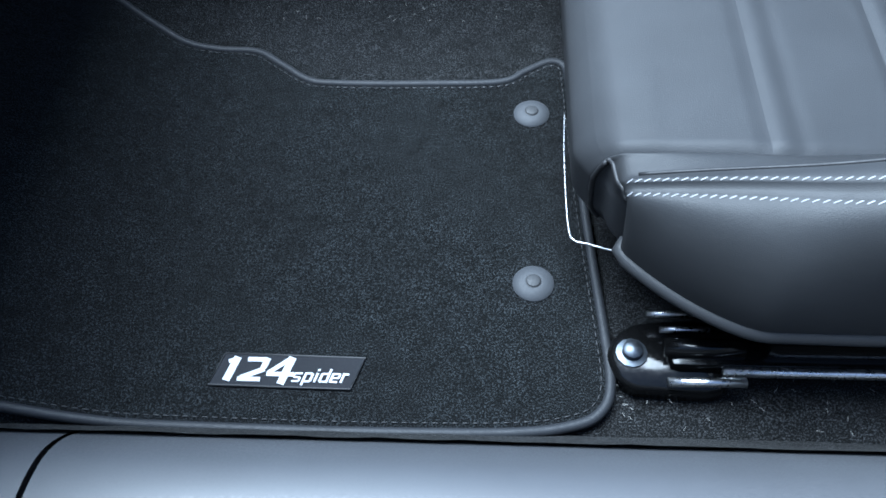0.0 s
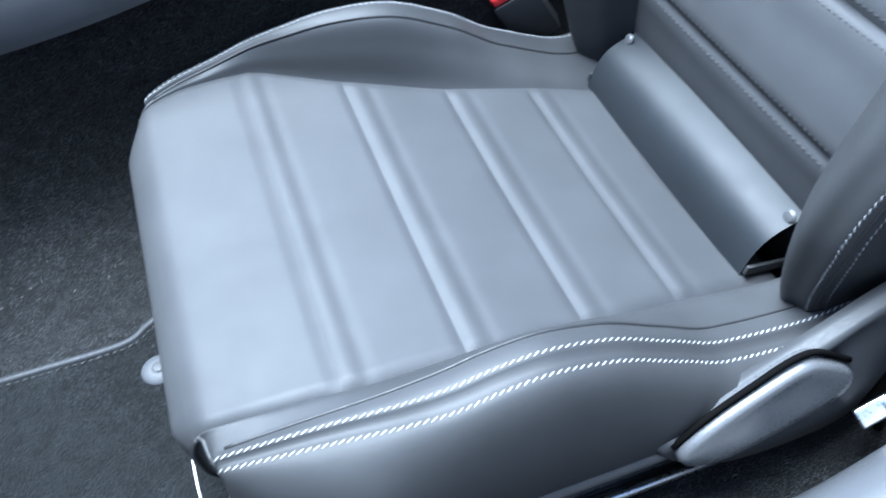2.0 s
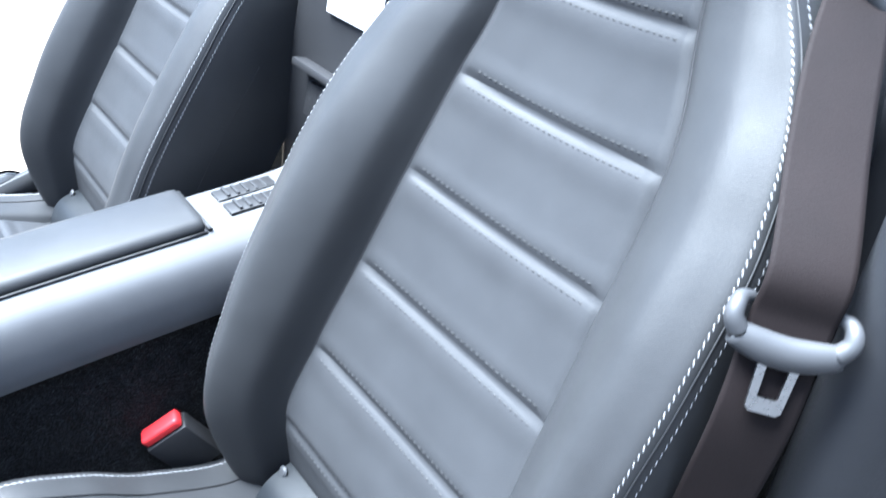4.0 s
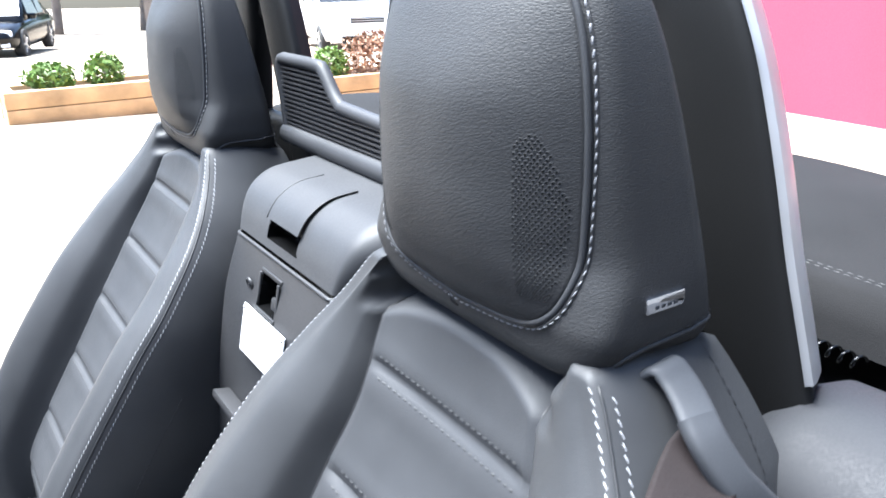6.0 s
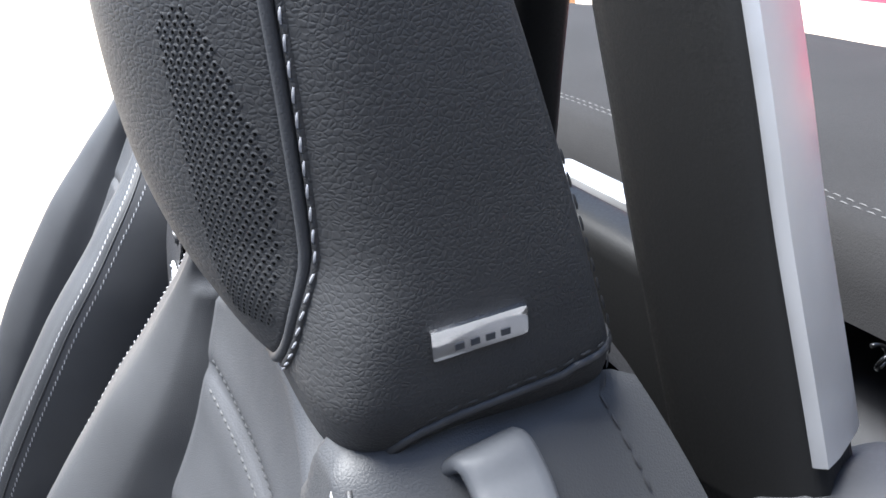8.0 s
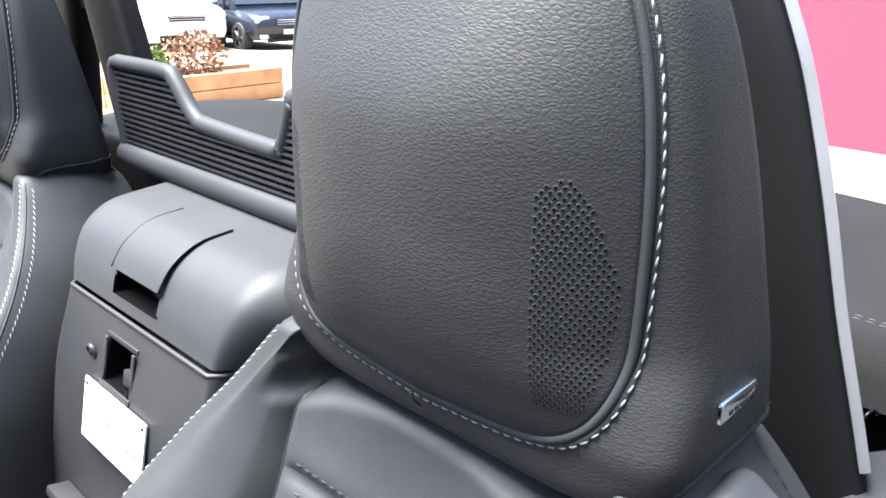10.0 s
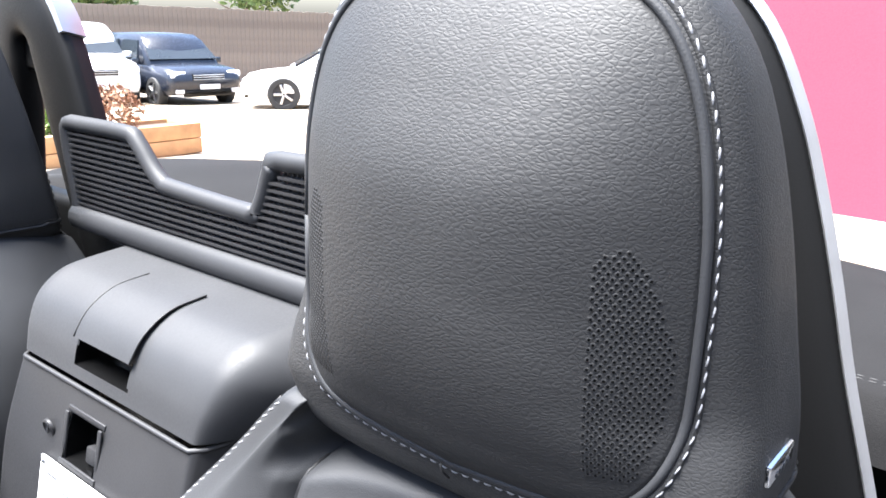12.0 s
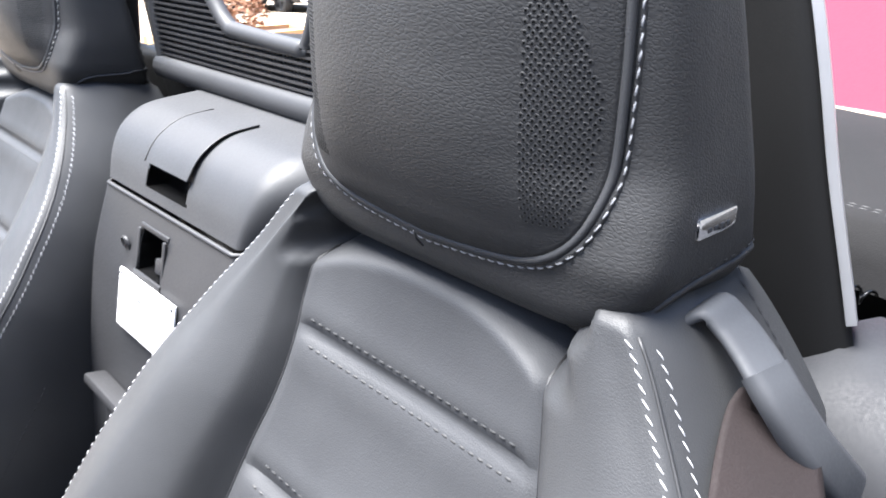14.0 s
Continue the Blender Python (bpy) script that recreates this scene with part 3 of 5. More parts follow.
    for sgn in (-1, 1):
        verts, faces = [], []
        holes, rims = [], []
        inset = 0.0735 if sgn == out else 0.067
        for r in range(54):
            for c in range(10):
                zz = 0.899 + r * 0.0020
                yy = inset + (c + 0.5 * (r % 2)) * 0.0029
                edge = max(abs(yy - inset - 0.0145) / 0.0148, abs(zz - 0.953) / 0.053)
                if edge > 1 or zz > 0.994 - 0.016 * ((yy - inset - 0.0075) / 0.012) ** 2:
                    continue
                oy, oz = yy * sgn, zz
                best = reach(oy, oz)
                if best > 0.955:
                    continue
                x, x2 = pad_x(oy, oz, best), pad_x(oy + 0.001, oz, reach(oy + 0.001, oz))
                lean = (x2 - x) / 0.001
                k = len(verts)
                for rad, lift in ((0.00130, -0.0001), (0.00092, 0.00020), (0.00053, 0.0001)):
                    for q in range(7):
                        ang = 2 * math.pi / 7 * q
                        verts.append((x + lean * rad * math.cos(ang) - lift, oy + rad * math.cos(ang), oz + rad * math.sin(ang)))
                for i in (0, 7):
                    faces += [(k + i + q, k + i + (q + 1) % 7, k + i + 7 + (q + 1) % 7, k + i + 7 + q) for q in range(7)]
                h = len(holes)
                holes += [(x + lean * 0.00054 * math.cos(2 * math.pi / 7 * q) - 0.00018, oy + 0.00054 * math.cos(2 * math.pi / 7 * q), oz + 0.00054 * math.sin(2 * math.pi / 7 * q)) for q in range(7)]
                rims.append(tuple(range(h, h + 7)))
        rim_ob = tagged(shape("perforation", verts, faces, GRAINED, pad), kind="stuff")
        tagged(shape("perforation_hole", holes, rims, HOLE, rim_ob, smooth=False), kind="stuff")
    # seam between headrest and shoulders, with the small badge
    for sgn in (-1, 1):
        pts = []
        for q in span(0, 1, 40):
            z = 0.828 + 0.050 * min(1.0, q / 0.5) ** 0.8 + 0.003 * q
            fa, fb, fw = HEAD_F(z)
            ang = radians(148 - 128 * q)
            c_, s_ = math.cos(ang), math.sin(ang)
            pts.append(Vector(((fa + fb) / 2 + (fb - fa) / 2 * math.copysign(abs(c_) ** (2 / head_square(z)), c_), sgn * fw * s_ ** (2 / head_square(z)), z)))
        tube("shoulder_seam", pts, 0.0019, SEAM, head, n=6)
        away = [(Vector((p.x - 0.86, p.y * 1.3, 0))).normalized() for p in pts]
        stitches("seam_stitching", [p + w * 0.0008 + Vector((0, 0, 0.0035)) for p, w in zip(pts[:33], away)], away[:33], DARK_THREAD, head, 0.0045, 0.002, 0.0011)
        edge_pts, edge_n = [], []
        for z in span(0.945, 0.868, 16):
            fa, fb, fw = HEAD_F(z)
            edge_pts.append(Vector((fb - 0.0042, sgn * fw * 0.935, z)))
            edge_n.append(Vector((0.35, sgn, 0)).normalized())
        for z in span(0.862, 0.70, 30):
            p = Vector(back_at(z, sgn * 0.975))
            edge_pts.append(p + Vector((0, sgn * 0.0008, 0)))
            edge_n.append(Vector((0.2, sgn, 0)).normalized())
        stitches("edge_stitching", edge_pts, edge_n, SEAM, head, 0.0050, 0.0022, 0.0012, 0.0, 0.0004)
    badge = box("badge", (0.8590, out * 0.1302, 0.9027), (0.0305, 0.0038, 0.0098), CHROME, head, 0.0018, label="small bright metal badge")
    for i in range(4):
        box("emblem_bar", (0.8520 + 0.0048 * i, out * 0.1322, 0.9012), (0.0028, 0.0004, 0.0020), GREY_PLASTIC, badge, 0.0)
    # shoulder guide for the belt
    def band(path, hw, thick, name, parent, label=""):
        rings = []
        pts = [Vector(q) for q in spline(path, 6)]
        for i, p in enumerate(pts):
            d = (pts[min(i + 1, len(pts) - 1)] - pts[max(i - 1, 0)]).normalized()
            sd = Vector((0.97, 0.0, 0.12))
            sd = (sd - d * sd.dot(d)).normalized()
            up = sd.cross(d).normalized()
            if up.z < 0:
                up = -up
            rings.append([(q.x, out * q.y, q.z) for q in [p + sd * (hw * a) + up * (thick * b) for a, b in ((-0.9, -0.5), (-1, -0.2), (-0.97, 0.2), (-0.85, 0.45), (-0.6, 0.55), (0.6, 0.55), (0.85, 0.45), (0.97, 0.2), (1, -0.2), (0.9, -0.5))]])
        ob = loft(name, rings, GREY_PLASTIC, parent, label)
        flat_faces(ob, 50)
        return ob

    arm = band([(0.853, 0.120, 0.840), (0.853, 0.126, 0.855), (0.857, 0.136, 0.866), (0.858, 0.146, 0.861), (0.856, 0.157, 0.854), (0.852, 0.168, 0.847)], 0.0120, 0.005, "belt_guide", seat, "grey plastic shoulder loop for the belt")
    band([(0.852, 0.165, 0.850), (0.851, 0.176, 0.839), (0.857, 0.188, 0.821), (0.868, 0.195, 0.806), (0.879, 0.199, 0.793)], 0.0120, 0.009, "guide_clip", arm)
    band([(0.853, 0.127, 0.853), (0.852, 0.132, 0.838), (0.850, 0.142, 0.824), (0.852, 0.158, 0.812)], 0.012, 0.006, "guide_loop", arm)
    # recliner cover and lever on the outer side
    oy = out * 0.266
    outline = [(0.380, 0.186), (0.413, 0.199), (0.450, 0.215), (0.490, 0.233), (0.530, 0.250), (0.575, 0.270), (0.606, 0.276), (0.624, 0.264), (0.624, 0.240), (0.600, 0.175), (0.575, 0.138), (0.520, 0.128), (0.450, 0.134), (0.405, 0.156)]
    edge = spline(outline, 5, True)
    cx, cz = 0.51, 0.215
    rings = [[(cx + (p[0] - cx) * q, oy + out * (d + 0.16 * (cz - p[1])), cz + (p[1] - cz) * q) for p in edge] for q, d in ((1.0, -0.014), (1.0, -0.006), (0.985, 0.001), (0.95, 0.005), (0.6, 0.007), (0.2, 0.007))]
    cover = loft("recliner_cover", rings, SATIN, seat, "satin plastic cover over the recliner")
    lev = spline([(0.396, 0.186), (0.408, 0.168), (0.440, 0.162), (0.500, 0.176), (0.540, 0.190), (0.551, 0.203), (0.545, 0.220), (0.512, 0.242), (0.492, 0.244), (0.457, 0.229), (0.420, 0.208)], 5, True)
    lx, lz = 0.475, 0.203
    rings = [[(lx + (p[0] - lx) * q, oy + out * (d + 0.15 * (lz - p[1])), lz + (p[1] - lz) * q) for p in lev] for q, d in ((1.0, 0.0), (1.0, 0.014), (0.98, 0.017), (0.93, 0.0185), (0.75, 0.0195), (0.4, 0.020))]
    loft("recline_lever", rings, LEVER, cover, "grey satin recline lever")
    tube("lever_gap", [(q[0], oy + out * (0.008 + 0.15 * (lz - q[1])), q[1]) for q in spline([(0.393, 0.189), (0.420, 0.212), (0.457, 0.233), (0.490, 0.2485), (0.514, 0.246), (0.549, 0.222)], 5)], 0.0028, HOLE, cover, n=6, up=(0, 1, 0))
    # runners
    for sgn in (-1, 1):
        y = sgn * (0.251 if sgn == out else 0.196)
        rail = box("runner", (0.36, y, FLOOR + 0.020), (0.50, 0.030, 0.022), BLACK_METAL_AND_RECESS, seat, 0.009)
        box("slide", (0.40, y, FLOOR + 0.042), (0.44, 0.020, 0.026), BLACK_METAL_AND_RECESS, rail, 0.008)
        foot = spline([(0.068, y - 0.012), (0.080, y - 0.027), (0.100, y - 0.030), (0.150, y - 0.030), (0.158, y), (0.150, y + 0.030), (0.100, y + 0.030), (0.080, y + 0.024), (0.066, y + 0.006)], 4, True)
        fb = loft("foot_bracket", [[(p[0], p[1], FLOOR + h) for p in foot] for h in (0.002, 0.014)] + [[(0.11 + (p[0] - 0.11) * 0.92, y + (p[1] - y) * 0.92, FLOOR + 0.019) for p in foot]], BLACK_METAL_AND_RECESS, rail)
        disc_stack("bolt", [(0.0125, 0.0), (0.0125, 0.003), (0.008, 0.004), (0.008, 0.010), (0.0055, 0.012), (0.0, 0.0125)], (0.083, y, FLOOR + 0.018), DULL_STEEL, fb, "bare steel bolt head", 12)
        for x0, x1, dy, r, m_ in ((0.106, 0.166, -0.001, 0.0078, BLACK_METAL_AND_RECESS), (0.150, 0.560, -0.0165, 0.0042, STEEL), (0.108, 0.166, -0.026, 0.0042, STEEL), (0.097, 0.134, 0.033, 0.0028, STEEL), (0.106, 0.145, 0.019, 0.0026, STEEL), (0.118, 0.160, -0.012, 0.0024, BLACK_METAL_AND_RECESS)):
            tube("spring_bar", [(x0, y + dy, FLOOR + (0.032 if abs(dy) < 0.005 else 0.024)), (x1, y + dy, FLOOR + (0.034 if abs(dy) < 0.005 else 0.026))], r, m_, fb, n=8)
        box("rail_catch", (0.140, y - 0.010, FLOOR + 0.022), (0.016, 0.008, 0.010), BLACK_METAL_AND_RECESS, fb, 0.002)
    tube("front_bar", spline([(0.036, 0.03 * out, 0.140), (0.034, 0.066 * out, 0.140), (0.033, 0.117 * out, 0.140), (0.034, 0.160 * out, 0.140), (0.038, 0.172 * out, 0.141), (0.049, 0.176 * out, 0.142), (0.066, 0.182 * out, 0.143), (0.094, 0.190 * out, 0.146)], 5), 0.0009, STEEL, seat, "thin steel bar under the front edge", 6)
    box("seat_pan", (0.335, 0, 0.158), (0.48, 0.40, 0.07), PLASTIC, seat, 0.02)
    return seat


build_seat("sports_seat", "black leather sports seat with pale double stitching and fixed headrest", (-0.0076, 0.382, -0.0045), -1)
far = build_seat("sports_seat", "black leather sports seat beyond the centre console, pale stitching", (-0.0076, 1.140, -0.0045), 1)
lean = Matrix.Rotation(radians(4.0), 4, "Y")
hinge = Vector((0.60, 1.140, 0.52))
far.rotation_euler = lean.to_euler()
far.location = hinge + lean @ (far.location - hinge)


# ---- cabin ----
floor = box("floor", (0.05, 0.74, FLOOR - 0.035), (2.0, 1.36, 0.05), CARPET, None, 0.0)
tagged(floor, "black carpeted car floor", "floor", kind="structure")


def wall_grid(name, f, us, vs, mat, label, category, kind="structure", flip=False):
    return tagged(grid(name, f, us, vs, mat, flip=flip), label, category, kind=kind)


# floor carpet swelling up toward the tunnel
TUNNEL = [(0.045, 0.076), (0.30, 0.076), (0.48, 0.077), (0.56, 0.086), (0.620, 0.115), (0.655, 0.19), (0.668, 0.28), (0.676, 0.36), (0.685, 0.40), (0.74, 0.41)]
tun = spline(TUNNEL, 6)


def tunnel_at(u, v):
    p = tun[int(round(v * (len(tun) - 1)))]
    wob = 0.0025 * noise.noise((u * 9, p[1] * 9, p[0] * 9))
    rise = 0.0
    if u < -0.32:
        rise = 0.55 * (-0.32 - u) ** 1.35
    return (u, p[0] + wob, p[1] + wob + rise * max(0.0, 1 - p[1] / 0.5))


wall_grid("tunnel_carpet", tunnel_at, span(-0.85, 0.86, 90), [i / (len(tun) - 1) for i in range(len(tun))], CARPET, "black carpet over the floor and transmission tunnel", "carpet")

# mirrored half under the other seat


def tunnel_far(u, v):
    x, y, z = tunnel_at(u, v)
    return (x, 1.48 - y, z)


wall_grid("tunnel_carpet", tunnel_far, span(-0.85, 0.86, 60), [i / (len(tun) - 1) for i in range(len(tun))], CARPET, "black carpet over the floor and transmission tunnel", "carpet", flip=True)

# sill
SILL = [(0.060, 0.070), (0.054, 0.086), (0.044, 0.108), (0.026, 0.132), (0.004, 0.146), (-0.03, 0.152), (-0.08, 0.146), (-0.115, 0.120), (-0.125, 0.06), (-0.13, -0.05), (-0.12, -0.12)]
sill_pts = spline(SILL, 5)


def sill_at(u, v):
    y, z = sill_pts[int(round(v * (len(sill_pts) - 1)))]
    lift = 0.0
    if u > 0.40:
        k = smooth01(0.40, 0.95, u)
        lift = 0.36 * k * smooth01(0.06, 0.13, z)
    return (u, y + (0.02 * smooth01(0.4, 0.9, u) if z > 0 else 0), z + lift)


sill_vs = [i / (len(sill_pts) - 1) for i in range(len(sill_pts))]
wall_grid("door_sill", sill_at, span(-0.353, 1.0, 80), sill_vs, SILL_PLASTIC, "satin dark grey plastic door sill", "door sill", flip=True)
wall_grid("door_sill_front", sill_at, span(-1.1, -0.358, 30), sill_vs, SILL_PLASTIC, "satin dark grey plastic kick panel ahead of the sill", "kick panel", flip=True)


def edge_carpet(u, v):
    return (u, 0.064 - 0.0215 * v + 0.001 * noise.noise((u * 30, v * 3, 0)), FLOOR - 0.004 + 0.042 * v + 0.002 * noise.noise((u * 22, 3, v * 3)))


wall_grid("carpet_edge", edge_carpet, span(-0.9, 0.95, 90), span(0, 1, 6), CARPET, "rough carpet edge tucked against the sill", "carpet")

# floor mat
mat = thing("floor_mat", "dark grey carpet floor mat with bound edge and embroidered logo patch", "floor mat")
MAT_EDGE = [(-0.60, 0.075), (-0.42, 0.063), (-0.31, 0.060), (-0.15, 0.059), (-0.024, 0.061), (0.030, 0.069), (0.052, 0.082), (0.060, 0.105), (0.058, 0.150), (0.052, 0.225), (0.046, 0.32), (0.042, 0.42), (0.038, 0.462), (0.022, 0.470),
            (-0.004, 0.455), (-0.030, 0.440), (-0.11, 0.438), (-0.200, 0.438), (-0.232, 0.443), (-0.264, 0.466), (-0.298, 0.487), (-0.362, 0.489), (-0.40, 0.505), (-0.50, 0.562)]
mat_edge = spline(MAT_EDGE, 6)


def mat_height(x, y):
    z = FLOOR + 0.001 + 0.0015 * noise.noise((x * 6, y * 6, 1.0))
    if x < -0.32:
        z += 0.55 * (-0.32 - x) ** 1.35
    return z


bm = bmesh.new()
outline = [(-0.74, 0.09)] + [tuple(p) for p in mat_edge] + [(-0.66, 0.62), (-0.74, 0.62)]
top = [bm.verts.new((x, y, mat_height(x, y) + 0.006)) for x, y in outline]
bm.faces.new(top)
bmesh.ops.triangulate(bm, faces=bm.faces)
for _ in range(4):
    longest = [e for e in bm.edges if e.calc_length() > 0.05]
    bmesh.ops.subdivide_edges(bm, edges=longest, cuts=1)
    bmesh.ops.triangulate(bm, faces=bm.faces)
for v in bm.verts:
    v.co.z = mat_height(v.co.x, v.co.y) + 0.006
part("mat_surface", bm, MAT, mat)
edge = [Vector((p[0], p[1], mat_height(*p) + 0.004)) for p in mat_edge]
tube("binding", edge, 0.0046, BINDING, mat, "smooth dark grey bound edge", 10)
inset = []
for i, p in enumerate(edge):
    d = (edge[min(i + 1, len(edge) - 1)] - edge[max(i - 1, 0)]).normalized()
    inset.append(p + Vector((-d.y, d.x, 0)) * 0.0075 + Vector((0, 0, 0.0028)))
stitches("binding_stitching", inset, [Vector((0, 0, 1))] * len(inset), SEAM, mat, 0.005, 0.003, 0.0009)
patch = [(-0.257, 0.1230), (-0.139, 0.1215), (-0.149, 0.0935), (-0.266, 0.0945)]
rings = [[(x, y, mat_height(x, y) + h) for x, y in [(-0.203 + (a + 0.203) * s, 0.108 + (b - 0.108) * s) for a, b in patch]] for s, h in ((1.0, 0.005), (1.0, 0.0072), (0.985, 0.0078))]
logo = loft("logo_patch", rings, varied("patch_fabric", (0.010, 0.0105, 0.0125), 0.8, 0.1, 30, 900, 0.4, 0.0004, 0.0, 0.15), mat, "slate grey woven logo patch", smooth=False)

tube("patch_border", [(x, y, mat_height(x, y) + 0.0076) for x, y in patch + patch[:1]], 0.0009, SEAM, logo, n=6)


def emblem(name, strokes, corner, width, height, slant=0.30):
    """Slanted flat strokes sewn on the patch; each is (x0, y0, x1, y1, thickness) in a unit box."""
    bm = bmesh.new()
    for x0, y0, x1, y1, th in strokes:
        a, b = Vector((x0 * width + slant * y0 * height, y0 * height, 0)), Vector((x1 * width + slant * y1 * height, y1 * height, 0))
        d = (b - a).normalized()
        sd = Vector((-d.y, d.x, 0)) * (th * height / 2)
        q = [Vector((corner[0] + p.x, corner[1] + p.y, 0)) for p in (a - sd, b - sd, b + sd, a + sd)]
        low, high = ([bm.verts.new((p.x, p.y, mat_height(p.x, p.y) + h)) for p in q] for h in (0.0072, 0.0090))
        bm.faces.new(high)
        for k in range(4):
            bm.faces.new((low[k], low[(k + 1) % 4], high[(k + 1) % 4], high[k]))
    return part(name, bm, EMBROIDERY, logo, smooth=False)


for name, corner, width, height, strokes in (
        ("emblem_block", (-0.2590, 0.0980), 0.013, 0.0215, [(0.55, 0.0, 0.55, 1.0, 0.30), (0.10, 0.80, 0.60, 0.93, 0.16)]),
        ("emblem_block", (-0.2435, 0.0980), 0.019, 0.0215, [(0.05, 0.91, 0.90, 0.91, 0.18), (0.90, 0.98, 0.90, 0.55, 0.24), (0.98, 0.52, 0.12, 0.14, 0.20), (0.0, 0.09, 1.0, 0.09, 0.18)]),
        ("emblem_block", (-0.2215, 0.0975), 0.021, 0.0225, [(0.70, 0.98, 0.04, 0.36, 0.17), (0.0, 0.33, 1.08, 0.33, 0.17), (0.72, -0.06, 0.72, 1.0, 0.28)]),
        ("emblem_stroke", (-0.1985, 0.0985), 0.0068, 0.0082, [(0.05, 0.08, 0.9, 0.08, 0.20), (0.9, 0.08, 0.9, 0.5, 0.20), (0.1, 0.5, 0.9, 0.5, 0.20), (0.1, 0.5, 0.1, 0.92, 0.20), (0.1, 0.92, 1.0, 0.92, 0.20)]),
        ("emblem_stroke", (-0.1895, 0.0985), 0.0068, 0.0082, [(0.1, -0.35, 0.1, 1.0, 0.24), (0.1, 0.92, 0.95, 0.92, 0.20), (0.95, 0.92, 0.95, 0.08, 0.24), (0.1, 0.08, 0.95, 0.08, 0.20)]),
        ("emblem_stroke", (-0.1805, 0.0985), 0.0030, 0.0082, [(0.4, 0.0, 0.4, 1.0, 0.24), (0.4, 1.22, 0.4, 1.42, 0.24)]),
        ("emblem_stroke", (-0.1760, 0.0985), 0.0068, 0.0082, [(0.95, 0.0, 0.95, 1.45, 0.24), (0.1, 0.92, 0.95, 0.92, 0.20), (0.1, 0.92, 0.1, 0.08, 0.24), (0.1, 0.08, 0.95, 0.08, 0.20)]),
        ("emblem_stroke", (-0.1670, 0.0985), 0.0068, 0.0082, [(0.95, 0.08, 0.1, 0.08, 0.20), (0.1, 0.0, 0.1, 1.0, 0.24), (0.1, 0.92, 0.95, 0.92, 0.20), (0.95, 0.92, 0.95, 0.5, 0.20), (0.1, 0.5, 0.95, 0.5, 0.18)]),
        ("emblem_stroke", (-0.1580, 0.0985), 0.0050, 0.0082, [(0.1, 0.0, 0.1, 1.0, 0.24), (0.1, 0.90, 0.95, 0.90, 0.22)])):
    emblem(name, strokes, corner, width, height)
for x, y in ((0.0, 0.196), (0.002, 0.395)):
    clip = disc_stack("mat_clip", [(0.0175, 0.0), (0.018, 0.002), (0.016, 0.0042), (0.009, 0.0060), (0.007, 0.0060)], (x, y, FLOOR + 0.006), GREY_PLASTIC, mat, "round grey plastic mat fastener", 32)
    disc_stack("clip_pin", [(0.0070, 0.0), (0.0070, 0.0006), (0.0062, 0.0010), (0.0058, 0.0018), (0.0046, 0.0022), (0.0, 0.0022)], (x, y, FLOOR + 0.0115), SATIN, clip, "", 20)

# centre console
console = thing("centre_console", "satin black centre console with padded armrest lid and gear lever gaiter", "console")
sized(console)
CON = [(0.661, -0.088), (0.659, -0.072), (0.662, -0.045), (0.672, -0.020), (0.690, -0.006), (0.705, 0.0), (0.74, 0.002), (0.775, 0.0), (0.79, -0.006), (0.808, -0.020), (0.818, -0.045), (0.820, -0.070), (0.817, -0.085)]
con_pts = spline(CON, 5)
CON_TOP = curve([(-0.30, 0.36), (0.0, 0.395), (0.28, 0.450), (0.45, 0.462), (0.60, 0.470), (0.72, 0.480), (0.79, 0.53), (0.83, 0.62)])


def console_at(u, v):
    y, d = con_pts[int(round(v * (len(con_pts) - 1)))]
    return (u, y, CON_TOP(u) + d)


grid("console_body", console_at, span(-0.30, 0.80, 90), [i / (len(con_pts) - 1) for i in range(len(con_pts))], CONSOLE_PLASTIC, console)
rings = []
for x, s in ((0.333, 0.90), (0.335, 0.97), (0.342, 1.0), (0.45, 1.0), (0.570, 1.0), (0.577, 0.97), (0.579, 0.90)):
    z = CON_TOP(x)
    hw, th = 0.047 * (0.6 + 0.4 * s), 0.018 * s
    rings.append([(x, 0.745 + hw * a, z - 0.004 + th * b) for a, b in ((-1, 0), (-1, 0.45), (-0.93, 0.8), (-0.75, 0.97), (0, 1.08), (0.75, 0.97), (0.93, 0.8), (1, 0.45), (1, 0))])
loft("armrest_lid", rings, LEATHER, console, "padded dark leather armrest lid")
tube("lid_gap", [(x, 0.6965, CON_TOP(x) - 0.001) for x in span(0.332, 0.580, 10)], 0.0018, SEAM, console, n=6)
for x in (0.330, 0.584):
    tube("lid_gap", [(x, 0.6965 + 0.097 * i / 6, CON_TOP(x) + 0.001) for i in range(7)], 0.003, SEAM, console, n=6)
for i in range(2):
    rec = box("switch_slot", (0.652 + 0.0 * i, 0.722 + 0.034 * i, CON_TOP(0.65) + 0.0015), (0.075, 0.026, 0.006), PLASTIC, console, 0.002, Matrix.Rotation(radians(-3), 4, "Y"))
    for k in range(5):
        box("switch_rib", (0.628 + 0.012 * k, 0.722 + 0.034 * i, CON_TOP(0.65) + 0.0050), (0.004, 0.022, 0.003), SATIN, rec, 0.001)
# gear lever gaiter and rotary control
verts, faces = [], []
n = 28
for i in range(9):
    t = i / 8
    for k in range(n):
        a = 2 * math.pi * k / n
        fold = 1 + 0.16 * math.sin(3 * a + 1.5 * t) * (1 - t) * t * 3 + 0.05 * math.sin(7 * a)
        e = 2 / 4
        rx, ry = (0.058 * (1 - t) + 0.016 * t) * fold, (0.046 * (1 - t) + 0.016 * t) * fold
